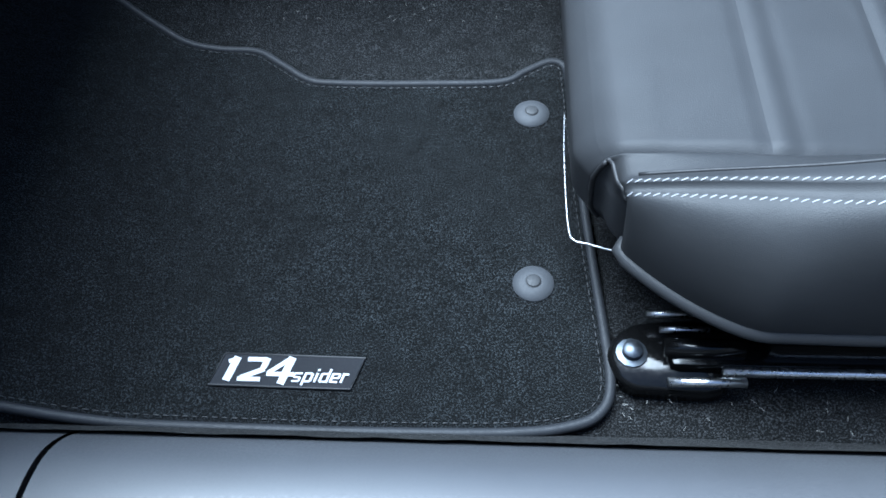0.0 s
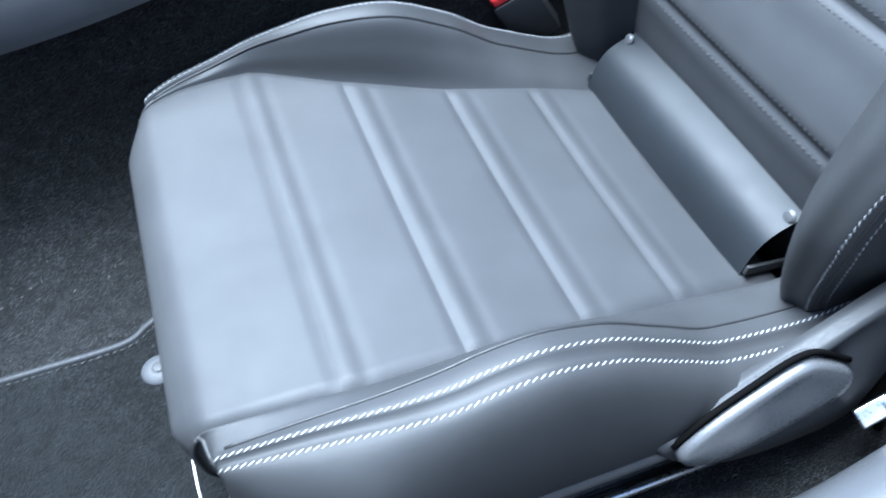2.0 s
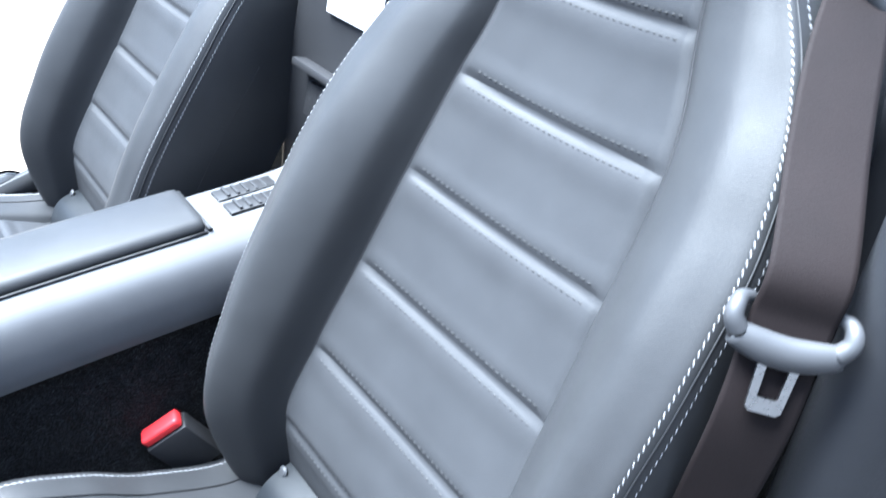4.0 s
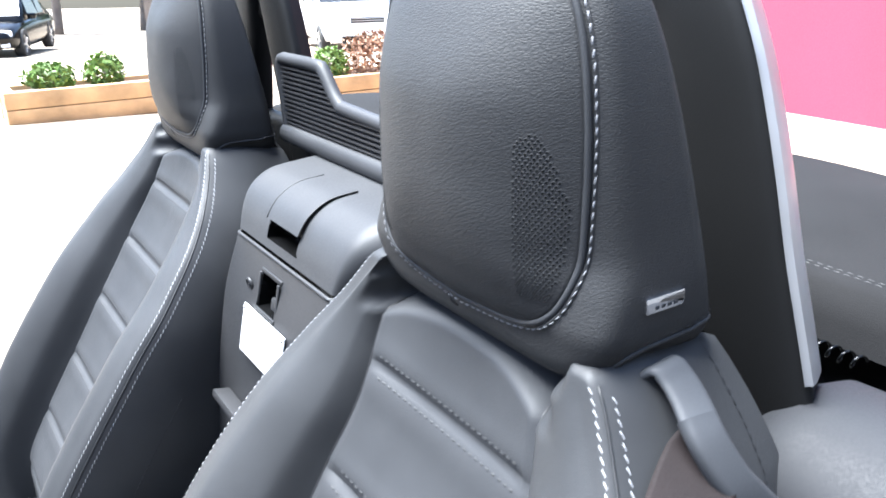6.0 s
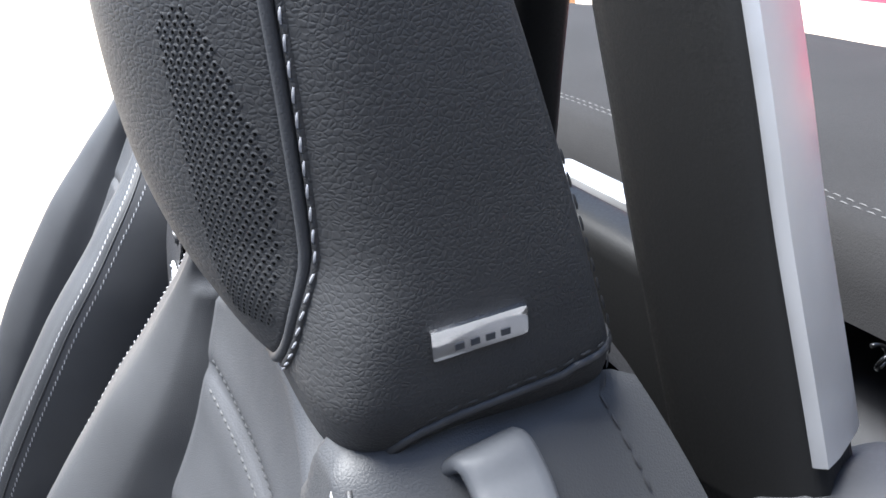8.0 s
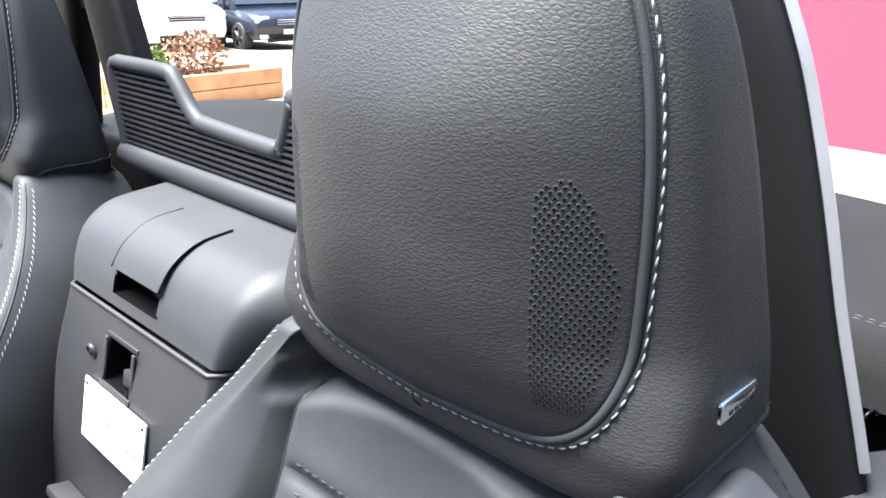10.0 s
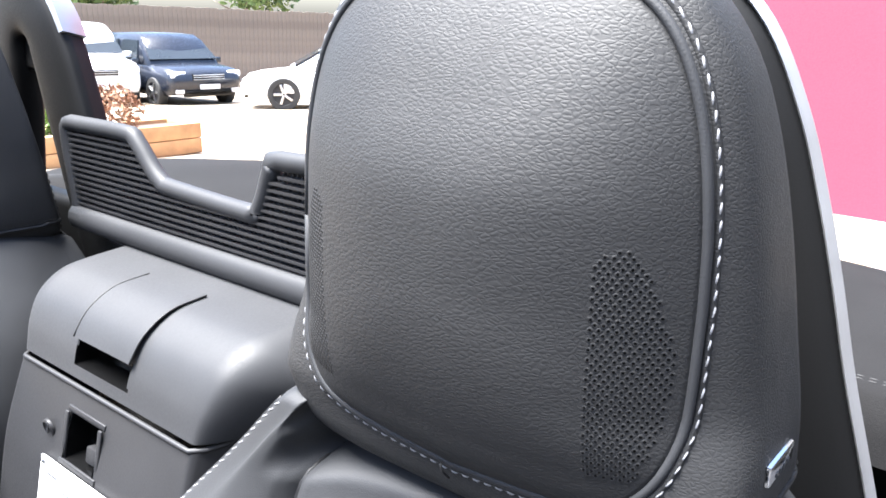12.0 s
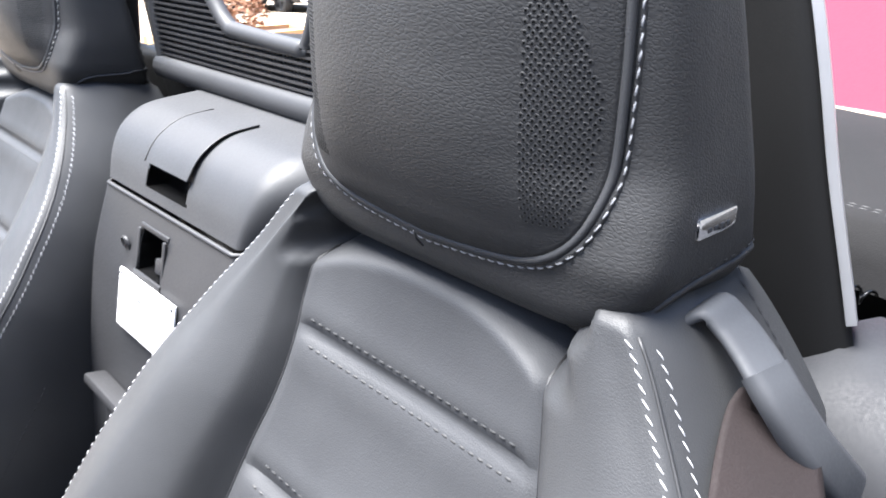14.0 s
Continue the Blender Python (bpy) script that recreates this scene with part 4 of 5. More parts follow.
        verts.append((0.250 + 0.006 * t + rx * math.copysign(abs(math.cos(a)) ** e, math.cos(a)), 0.760 + ry * math.copysign(abs(math.sin(a)) ** e, math.sin(a)), CON_TOP(0.26) + 0.001 + 0.085 * t ** 0.8))
for i in range(8):
    for k in range(n):
        faces.append((i * n + k, i * n + (k + 1) % n, (i + 1) * n + (k + 1) % n, (i + 1) * n + k))
gaiter = shape("gear_gaiter", verts, faces, SATIN, console, "soft folded black leather gaiter with pale stitching")
ring = [Vector((0.250 + 0.060 * math.copysign(abs(math.cos(a)) ** 0.5, math.cos(a)), 0.760 + 0.048 * math.copysign(abs(math.sin(a)) ** 0.5, math.sin(a)), CON_TOP(0.26) + 0.004)) for a in span(0, 2 * math.pi, 60)]
stitches("stitching", ring, [Vector((0, 0, 1))] * len(ring), THREAD, gaiter, 0.006, 0.002, 0.003)
disc_stack("gear_lever", [(0.008, 0.0), (0.008, 0.05), (0.020, 0.058), (0.024, 0.080), (0.018, 0.098), (0.0, 0.102)], (0.256, 0.760, CON_TOP(0.26) + 0.08), LEATHER, gaiter)
knob = disc_stack("rotary_knob", [(0.022, 0.0), (0.022, 0.010), (0.020, 0.013), (0.017, 0.013), (0.016, 0.011), (0.0, 0.011)], (0.230, 0.694, CON_TOP(0.23) + 0.000), CHROME, console, "bright metal rotary control", 28)
disc_stack("knob_cap", [(0.0155, 0.0), (0.0155, 0.002), (0.0, 0.003)], (0.230, 0.694, CON_TOP(0.23) + 0.011), PLASTIC, knob)
small = disc_stack("volume_knob", [(0.012, 0.0), (0.012, 0.012), (0.010, 0.014), (0.0, 0.014)], (0.280, 0.690, CON_TOP(0.28) - 0.002), CHROME, console, "small bright metal knob", 20)
for dx, dy in ((0.02, -0.012), (0.004, -0.020), (-0.014, -0.020)):
    box("control_key", (0.252 + dx, 0.690 + dy, CON_TOP(0.25) - 0.004), (0.012, 0.008, 0.006), CHROME, console, 0.0015)

# belt buckle beside the inner bolster
buckle = thing("belt_buckle", "black belt buckle with red release button on a short stalk", "belt buckle")
ex = Vector((0.79, -0.27, 0.55)).normalized()
ez = Vector((-0.55, 0.12, 0.83))
ez = (ez - ex * ez.dot(ex)).normalized()
ey = ez.cross(ex)
turn = Matrix(((*ex, 0), (*ey, 0), (*ez, 0), (0, 0, 0, 1))).transposed()
top = Vector((0.486, 0.649, 0.265))
box("buckle_body", top - ez * 0.040, (0.056, 0.028, 0.070), PLASTIC, buckle, 0.006, turn)
box("release_button", top + ez * 0.001, (0.050, 0.021, 0.014), RED, buckle, 0.005, turn, "bright red release button", 3)
tube("stalk", [(0.520, 0.636, 0.20), (0.555, 0.640, 0.15), (0.565, 0.640, 0.11), (0.565, 0.640, 0.085)], 0.013, PLASTIC, buckle, n=10, flat=0.6)

# shoulder belt of the near seat
belt = thing("seat_belt", "brown woven seat belt with grey tongue and steel latch plate", "seat belt")
sized(belt)


def strap(name, path, width, normal, material, parent, thick=0.0012, label=""):
    pts = spline(path, 8)
    rings = []
    for i, p in enumerate(pts):
        p = Vector(p)
        dd = (Vector(pts[min(i + 1, len(pts) - 1)]) - Vector(pts[max(i - 1, 0)])).normalized()
        nn = Vector(normal(i / (len(pts) - 1)))
        sd = dd.cross(nn).normalized()
        nn = sd.cross(dd).normalized()
        hw = (width(i / (len(pts) - 1)) if callable(width) else width) / 2
        rings.append([p + sd * (hw * a) + nn * (thick * b) for a, b in ((-1, -0.5), (-1, 0.5), (-0.85, 0.7), (0, 0.55), (0.85, 0.7), (1, 0.5), (1, -0.5), (0, -0.6))])
    return loft(name, rings, material, parent, label)


face = lambda t: (-0.70, -0.62, 0.25)
ax = Vector((0.62, -0.70, -0.10)).normalized()
upv = Vector((0.28, 0.10, 0.93))
c = Vector((0.704, 0.112, 0.664))
nf = ax.cross(upv).normalized()
if nf.x > 0:
    nf = -nf
upv = nf.cross(ax).normalized()
if upv.z < 0:
    upv = -upv
c = c + nf * 0.006
strap("upper_webbing", [(0.872, 0.224, 0.796), (0.864, 0.217, 0.818), (0.850, 0.207, 0.828), (0.828, 0.194, 0.815), (0.795, 0.174, 0.788), (0.760, 0.150, 0.755), c + upv * 0.045 - nf * 0.004, c + upv * 0.012 - nf * 0.005, c - upv * 0.004 - nf * 0.005], lambda t: 0.030 + 0.018 * smooth01(0.05, 0.5, t), face, WEBBING, belt)
strap("lower_webbing", [c + upv * 0.004 - nf * 0.008, c - upv * 0.060 - nf * 0.008, (0.680, 0.112, 0.50), (0.664, 0.108, 0.38), (0.650, 0.104, 0.26), (0.645, 0.100, 0.15), (0.645, 0.098, 0.085)], 0.047, face, WEBBING, belt)
bar = [c + ax * (0.031 * q) + upv * (-0.006 + 0.006 * q * q) for q in span(-1, 1, 14)]
tongue = tube("tongue", bar, lambda t: 0.0105 - 0.003 * abs(2 * t - 1) ** 3, PALE_PLASTIC, belt, "grey moulded belt tongue", 16, 0.75, up=tuple(nf))
for q in (-1, 1):
    ear = [c + ax * (0.028 * q) + upv * 0.000, c + ax * (0.0335 * q) + upv * 0.008 + nf * 0.001, c + ax * (0.0335 * q) + upv * 0.015 - nf * 0.001, c + ax * (0.031 * q) + upv * 0.019 - nf * 0.006, c + ax * (0.024 * q) + upv * 0.019 - nf * 0.012]
    tube("tongue_ear", spline(ear, 4), lambda t: 0.0066 - 0.0026 * t, PALE_PLASTIC, tongue, n=12, up=tuple(nf))
tube("tongue_slot", [c - ax * 0.026 + upv * 0.019 - nf * 0.012, c + ax * 0.026 + upv * 0.019 - nf * 0.012], 0.0030, PALE_PLASTIC, tongue, n=8, up=tuple(nf))
# latch plate: a tapered frame round a rectangular slot
bm = bmesh.new()
outer = [(-0.0150, 0.000), (0.0150, 0.000), (0.0122, -0.010), (0.0106, -0.0425), (0.0080, -0.0450), (-0.0080, -0.0450), (-0.0106, -0.0425), (-0.0122, -0.010)]
hole = [(-0.0066, -0.013), (0.0066, -0.013), (0.0066, -0.017), (0.0060, -0.0350), (0.0054, -0.0355), (-0.0054, -0.0355), (-0.0060, -0.0350), (-0.0066, -0.017)]
levels = [[[bm.verts.new(c + ax * a + upv * b + nf * h) for a, b in loop] for loop in (outer, hole)] for h in (-0.0012, 0.0016)]
for k in range(8):
    n_ = (k + 1) % 8
    bm.faces.new((levels[1][0][k], levels[1][0][n_], levels[1][1][n_], levels[1][1][k]))
    bm.faces.new((levels[0][0][n_], levels[0][0][k], levels[0][1][k], levels[0][1][n_]))
    bm.faces.new((levels[0][0][k], levels[0][0][n_], levels[1][0][n_], levels[1][0][k]))
    bm.faces.new((levels[0][1][n_], levels[0][1][k], levels[1][1][k], levels[1][1][n_]))
bmesh.ops.recalc_face_normals(bm, faces=bm.faces)
part("latch_plate", bm, STEEL, tongue, "bare steel latch plate", smooth=False)

# steel anchor of the belt at the foot of the side trim
anchor = thing("belt_anchor", "bright steel belt anchor plate bolted beside the seat", "belt anchor")
plate_turn = Matrix.Rotation(radians(-24), 4, "Y") @ Matrix.Rotation(radians(28), 4, "X")
box("anchor_plate", (0.590, 0.080, 0.165), (0.046, 0.018, 0.005), STEEL, anchor, 0.002, plate_turn, segments=3)
disc_stack("anchor_bolt", [(0.009, 0.0), (0.009, 0.004), (0.006, 0.006), (0.0, 0.0062)], (0.598, 0.0795, 0.170), CHROME, anchor, "", 16, turn=plate_turn)
tube("anchor_stem", [(0.600, 0.082, 0.166), (0.625, 0.090, 0.120), (0.640, 0.094, 0.078)], 0.006, BLACK_METAL_AND_RECESS, anchor, n=8)

# front wall and unseen dashboard close the footwell ahead of the mat; the dashboard shades it
DASH = [(-0.46, 0.42), (-0.44, 0.47), (-0.44, 0.57), (-0.47, 0.66), (-0.53, 0.72), (-0.80, 0.75), (-1.0, 0.74), (-1.0, 0.43), (-0.46, 0.42)]
dash = grid("dashboard", lambda u, v: DASH[int(round(u * 8))][0:1] + (0.0 + 1.48 * v,) + DASH[int(round(u * 8))][1:2], [i / 8 for i in range(9)], span(0, 1, 12), PLASTIC)
tagged(dash, "unseen black grained plastic dashboard, added to shade the footwell", "dashboard", kind="structure")
fw = grid("front_wall", lambda u, v: (-0.85 - 0.15 * u, -0.02 + 1.52 * v, 0.08 + 0.66 * u), span(0, 1, 6), span(0, 1, 12), CARPET)
tagged(fw, "black carpeted front wall of the footwell", "wall", kind="structure")


# stray fibres and a crumb on the carpet
rnd = random.Random(8)
verts, faces = [], []
for _ in range(90):
    x, y = (rnd.uniform(0.06, 0.50), rnd.uniform(0.066, 0.118)) if rnd.random() < 0.7 else (rnd.uniform(-0.30, 0.05), rnd.uniform(0.52, 0.60))
    a, ln = rnd.uniform(0, 6.28), rnd.uniform(0.002, 0.006)
    z = FLOOR + 0.0015 if y < 0.2 else 0.095
    dx, dy = math.cos(a), math.sin(a)
    base = len(verts)
    for q in range(4):
        bx, by = x + dx * ln * (q / 3 - 0.5) - dy * 0.3 * ln * (q % 2) * rnd.random(), y + dy * ln * (q / 3 - 0.5) + dx * 0.3 * ln * (q % 2) * rnd.random()
        for e in (-1, 1):
            verts.append((bx - dy * 0.00018 * e, by + dx * 0.00018 * e, z + 0.0006 * math.sin(q)))
    faces += [(base + 2 * q, base + 2 * q + 1, base + 2 * q + 3, base + 2 * q + 2) for q in range(3)]
tagged(shape("carpet_lint", verts, faces, varied("lint_fibre", (0.15, 0.145, 0.135), 0.9)), "tiny pale fibres caught in the black carpet", "lint", kind="stuff")
crumb = box("leaf_crumb", (0.299, 0.072, FLOOR + 0.0035), (0.007, 0.009, 0.003), varied("dry_leaf", (0.09, 0.065, 0.045), 0.8), None, 0.001, Matrix.Rotation(0.5, 4, "Z"))
tagged(crumb, "small beige crumb lying on the black carpet", "crumb")

TRIM_EDGE = spline([(0.775, 0.118), (0.752, 0.106), (0.742, 0.090), (0.745, 0.072), (0.762, 0.056), (0.80, 0.042), (0.87, 0.033), (1.0, 0.028)], 6)
side = grid("rear_side_trim", lambda u, v: (TRIM_EDGE[int(u)][0] + 0.02 * smooth01(0.1, 0.5, v) - 0.02 * v, TRIM_EDGE[int(u)][1] - 0.010 * v, 0.085 + 0.70 * v), range(len(TRIM_EDGE)), span(0, 1, 24), varied("side_trim", (0.030, 0.0308, 0.034), 0.44, 0.08, 8.0, 600.0, 0.10, 0.0003, 0.0, 0.30))
tagged(side, "smooth dark plastic side trim behind the door opening", "trim", kind="structure")


# ---- behind the seats ----
bulk = thing("storage_bulkhead", "black plastic storage bulkhead between the seats with latch and label", "bulkhead")
sized(bulk)
BK = curve([(0.40, 0.770), (0.56, 0.785), (0.70, 0.803), (0.775, 0.826), (0.80, 0.836)])


def bulk_side(z):
    return 0.146 + 0.034 * smooth01(0.80, 0.45, z)


def bulk_at(z, v):
    hw = bulk_side(z)
    a = abs(v)
    x = BK(z) + 0.10 * max(0.0, (a - 0.86) / 0.14) ** 1.6
    return (x, 0.745 + hw * min(a, 0.86 + 0.14 * math.sin((a - 0.86) / 0.14 * math.pi / 2)) / 1.0 * (1 if v >= 0 else -1) if a > 0.86 else 0.745 + hw * v, z)



def holed(name, f, us, vs, gap, material, parent):
    """A skin with its faces left out where gap(point) holds."""
    verts = [Vector(f(u, v)) for u in us for v in vs]
    n = len(vs)
    faces = []
    for i in range(len(us) - 1):
        for j in range(n - 1):
            q = (i * n + j, (i + 1) * n + j, (i + 1) * n + j + 1, i * n + j + 1)
            if not gap(sum((verts[k] for k in q), Vector()) / 4):
                faces.append(q)
    return shape(name, verts, faces, material, parent)


def well(name, y0, y1, z0, z1, front, depth, material, parent, label=""):
    """The walls and back of a recess behind a skin."""
    corners = [(y0, z0), (y1, z0), (y1, z1), (y0, z1)]
    verts = [(front(z), y, z) for y, z in corners] + [(front(z) + depth, y, z) for y, z in corners]
    return shape(name, verts, [(0, 1, 5, 4), (1, 2, 6, 5), (2, 3, 7, 6), (3, 0, 4, 7), (4, 5, 6, 7)], material, parent, label, smooth=False)


holed("door_panel", bulk_at, span(0.40, 0.776, 150), span(-1, 1, 120), lambda p: abs(p.y - 0.752) < 0.0235 and abs(p.z - 0.739) < 0.0190, PLASTIC, bulk)
DOME = curve([(0.0, (0.829, 0.782)), (0.2, (0.836, 0.806)), (0.45, (0.852, 0.832)), (0.7, (0.884, 0.848)), (1.0, (0.945, 0.852))])


def dome_at(u, v):
    x, z = DOME(u)
    hw = 0.150 + 0.03 * u
    a = abs(v)
    x += 0.06 * max(0.0, (a - 0.82) / 0.18) ** 2 * (1 - u)
    z -= 0.035 * max(0.0, (a - 0.75) / 0.25) ** 2 * u ** 0.5
    return (x, 0.745 + hw * v, z)


holed("upper_cover", dome_at, span(0, 0.3, 60) + span(0.31, 1, 30), span(-1, 1, 120), lambda p: abs(p.y - 0.748) < 0.040 and 0.792 < p.z < 0.8125, SATIN, bulk)
tube("panel_gap", [bulk_at(0.777, v) for v in span(-0.99, 0.99, 40)], 0.0022, SEAM, bulk, n=6)
# latch: a raised lip over a finger recess
def latch_at(u, v):
    x, z = DOME(0.245 + 0.58 * u)
    s = 0.041
    return (x - 0.0035 + 0.002 * u, 0.748 + s * v, z + 0.0035 - 0.002 * u)


lip = grid("latch_lip", latch_at, span(0, 1, 16), span(-1, 1, 16), SATIN, bulk, flip=True)
for sgn in (-1, 1):
    tube("latch_gap", [latch_at(u, sgn * 1.02) for u in span(0, 1, 12)], 0.0009, SEAM, lip, n=6)
# Walls darker than the cover: shade inside the recess put into the colour.
well("latch_recess", 0.708, 0.788, 0.7915, 0.8130, lambda z: 0.832 + 0.29 * (z - 0.792), 0.022, BLACK_METAL_AND_RECESS, bulk, "finger recess with its shade put into near-black walls")
# pocket with its bevelled frame
py, pz = 0.752, 0.7390
fr = bmesh.new()
tilt = Matrix.Rotation(radians(12), 4, "Y")
for (dy, dz, sy, sz) in ((0, 0.021, 0.056, 0.005), (0, -0.021, 0.056, 0.005), (-0.0255, 0, 0.005, 0.040), (0.0255, 0, 0.005, 0.040)):
    box_bm(fr, (BK(pz + dz) - 0.0002, py + dy, pz + dz), (0.0022, sy, sz), 0.001, tilt)
pocket = part("pocket_frame", fr, PLASTIC, bulk)
# Pocket walls coloured near-black to deepen the shade inside.
well("pocket_well", 0.7285, 0.7755, 0.7200, 0.7580, lambda z: BK(z) - 0.001, 0.024, BLACK_METAL_AND_RECESS, pocket)
box("pocket_catch", (BK(pz) + 0.010, py - 0.011, pz - 0.011), (0.016, 0.022, 0.014), PLASTIC, pocket, 0.002, tilt)
lock = disc_stack("lock_barrel", [(0.0, -0.001), (0.0085, -0.001), (0.0085, 0.0012), (0.0070, 0.0022), (0.0062, 0.0012), (0.0, 0.0012)], (BK(0.736) - 0.0005, 0.802, 0.736), PLASTIC, bulk, "round key lock", 24,
                  turn=Matrix.Rotation(radians(-100), 4, "Y"))
box("keyhole", (BK(0.736) - 0.0022, 0.802, 0.736), (0.001, 0.0018, 0.007), SEAM, lock, 0.0, tilt)
plate = box("label_plate", (BK(0.688) - 0.003, 0.7445, 0.6886), (0.0022, 0.115, 0.056), LABEL, bulk, 0.0008, tilt, "white printed label plate with four rivets")
for dy in (-0.0525, 0.0525):
    for dz in (-0.0235, 0.0235):
        disc_stack("rivet", [(0.003, 0.0), (0.0025, 0.0012), (0.0, 0.0016)], (BK(0.688 + dz) - 0.0035 + (0.0 if dz < 0 else -0.0002), 0.7445 + dy, 0.6886 + dz), STEEL, plate, "", 10, turn=Matrix.Rotation(radians(-100), 4, "Y"))
z = 0.6695
box("printed_band", (BK(z) - 0.0046, 0.7400, z), (0.0005, 0.074, 0.0045), PALE_INK, plate, 0.0, tilt)
for y, ink in ((0.7935, GREEN_INK), (0.7835, RED_INK), (0.6975, RED_INK)):
    box("printed_mark", (BK(z) - 0.0047, y, z), (0.0005, 0.0055, 0.0055), ink, plate, 0.0, tilt)
for i in range(5):
    z = 0.706 - 0.0075 * i
    for j in range(4):
        if random.random() < 0.35:
            box("text_bar", (BK(z - 0.002) - 0.0046, 0.707 + 0.024 * j, z), (0.0005, 0.012 + 0.008 * random.random(), 0.0016), INK, plate, 0.0, tilt)
for i, mat_ in enumerate((FLAG_GREEN, LABEL, FLAG_RED)):
    box("flag_band", (BK(0.666) - 0.0048, 0.793 - 0.006 * i, 0.6675), (0.0006, 0.0055, 0.008), mat_, plate, 0.0, tilt)
box("red_mark", (BK(0.666) - 0.0048, 0.706, 0.6670), (0.0006, 0.010, 0.006), FLAG_RED, plate, 0.0, tilt)
box("lower_ledge", (BK(0.57) - 0.010, 0.747, 0.588), (0.022, 0.20, 0.010), PLASTIC, bulk, 0.003, tilt)
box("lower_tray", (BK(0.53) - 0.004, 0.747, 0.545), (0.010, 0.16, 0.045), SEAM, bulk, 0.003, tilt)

# full-width rear wall and parcel deck behind the seats
wall_r = grid("rear_wall", lambda u, v: (0.90 + 0.06 * smooth01(0.3, 0.8, u), -0.02 + 1.52 * v, -0.03 + 0.83 * u), span(0, 1, 14), span(0, 1, 20), CARPET)
tagged(wall_r, "black carpeted rear wall of the cabin", "wall", kind="structure")

# deck trim on both sides, rounded toward the seats
DECK = curve([(0.0, (0.905, 0.60)), (0.25, (0.905, 0.72)), (0.45, (0.920, 0.775)), (0.6, (0.955, 0.806)), (0.8, (0.998, 0.816)), (0.93, (1.034, 0.808)), (1.0, (1.046, 0.77))])
for y0, y1 in ((-0.10, 0.292), (1.198, 1.58)):
    d_ = grid("deck_trim", lambda u, v: (DECK(u)[0], y0 + (y1 - y0) * v, DECK(u)[1] - 0.05 * (smooth01(0.25, 0.0, (v if y0 < 0.3 else 1 - v)) + smooth01(0.82, 1.0, (v if y0 < 0.3 else 1 - v)))), span(0, 1, 30), span(0, 1, 24), DECK_PLASTIC, flip=True)
    sized(d_)
    tagged(d_, "rounded satin black trim behind the seat", "trim", kind="structure")
mid = grid("deck_trim", lambda u, v: (0.94 + 0.15 * u, 0.57 + 0.35 * v, 0.850 - 0.038 * smooth01(0.2, 1, u)), span(0, 1, 8), span(0, 1, 8), SATIN, flip=True)
sized(mid)
tagged(mid, "rounded satin black trim behind the seat", "trim", kind="structure")


# roll hoops
def build_hoop(yc, out, label):
    hoop = thing("roll_hoop", label, "roll hoop", "pair of roll hoops", at=(0, yc, 0))
    half = [(0.121, 0.780, 0.043), (0.1066, 0.829, 0.043), (0.0884, 0.8885, 0.043), (0.0761, 0.935, 0.042), (0.0638, 0.977, 0.041), (0.050, 1.016, 0.036), (0.030, 1.052, 0.026)]
    mid_line = [(-y, z) for y, z, _ in half] + [(0.0, 1.068)] + [(y, z) for y, z, _ in reversed(half)]
    inner = spline([(q, 0.0) for q in [q for *_, q in half] + [0.026] + [q for *_, q in reversed(half)]], 6)
    pts = spline(mid_line, 6)
    w = 0.047
    rings = []
    for i, p in enumerate(pts):
        a, b = np.array(pts[max(i - 1, 0)]), np.array(pts[min(i + 1, len(pts) - 1)])
        d = (b - a) / np.linalg.norm(b - a)
        nrm = np.array([-d[1], d[0]])
        x0 = 0.983 - 0.03 * (p[1] - 0.86)
        ring = []
        for q in span(0, 2 * math.pi, 20)[:-1]:
            c, e = (math.copysign(abs(h) ** 0.6, h) for h in (math.cos(q), math.sin(q)))
            off = w * min(e, 0.97 - 0.38 * (0.019 * c + 0.011) / 0.035) if e > 0 else inner[i][0] * e
            ring.append((x0 + 0.019 * c, (p[0] + nrm[0] * off) * (1 if out < 0 else -1), p[1] + nrm[1] * off))
        rings.append(ring)
    loft("hoop_cover", rings, HOOP_PLASTIC, hoop, "grained black hoop cover")
    strip = []
    for i, p in enumerate(pts):
        if p[1] < 0.808 or i > len(pts) * 0.62:
            continue
        a, b = np.array(pts[max(i - 1, 0)]), np.array(pts[min(i + 1, len(pts) - 1)])
        d = (b - a) / np.linalg.norm(b - a)
        nrm = np.array([-d[1], d[0]])
        x0 = 0.983 - 0.03 * (p[1] - 0.86)
        f = 1 if out < 0 else -1
        q2 = p + nrm * (w + 0.002)
        strip_x = ((-0.0152, p + nrm * w * 0.95), (-0.0146, p + nrm * w * 0.985), (-0.0125, q2), (-0.004, p + nrm * (w - 0.001)), (0.006, p + nrm * (w - 0.006)), (0.014, p + nrm * (w - 0.010)), (0.0205, p + nrm * (w - 0.014)), (0.0185, p + nrm * (w - 0.020)))
        strip.append([(x0 + dx, f * w_[0], w_[1]) for dx, w_ in strip_x])
    s_ = loft("trim_strip", strip, SILVER, hoop, "silver painted trim strip")
    flat_faces(s_, 30)
    box("hoop_infill", (0.986, 0.0, 1.028), (0.030, 0.080, 0.050), HOOP_PLASTIC, hoop, 0.010, segments=4)
    box("hoop_foot", (0.985, 0.0, 0.800), (0.030, 0.190, 0.132), HOOP_PLASTIC, hoop, 0.012, segments=4)
    return sized(hoop)


build_hoop(0.3795, -1, "black roll hoop with silver outer strip behind the near seat")
build_hoop(1.1076, 1, "black roll hoop with silver outer strip behind the far seat")

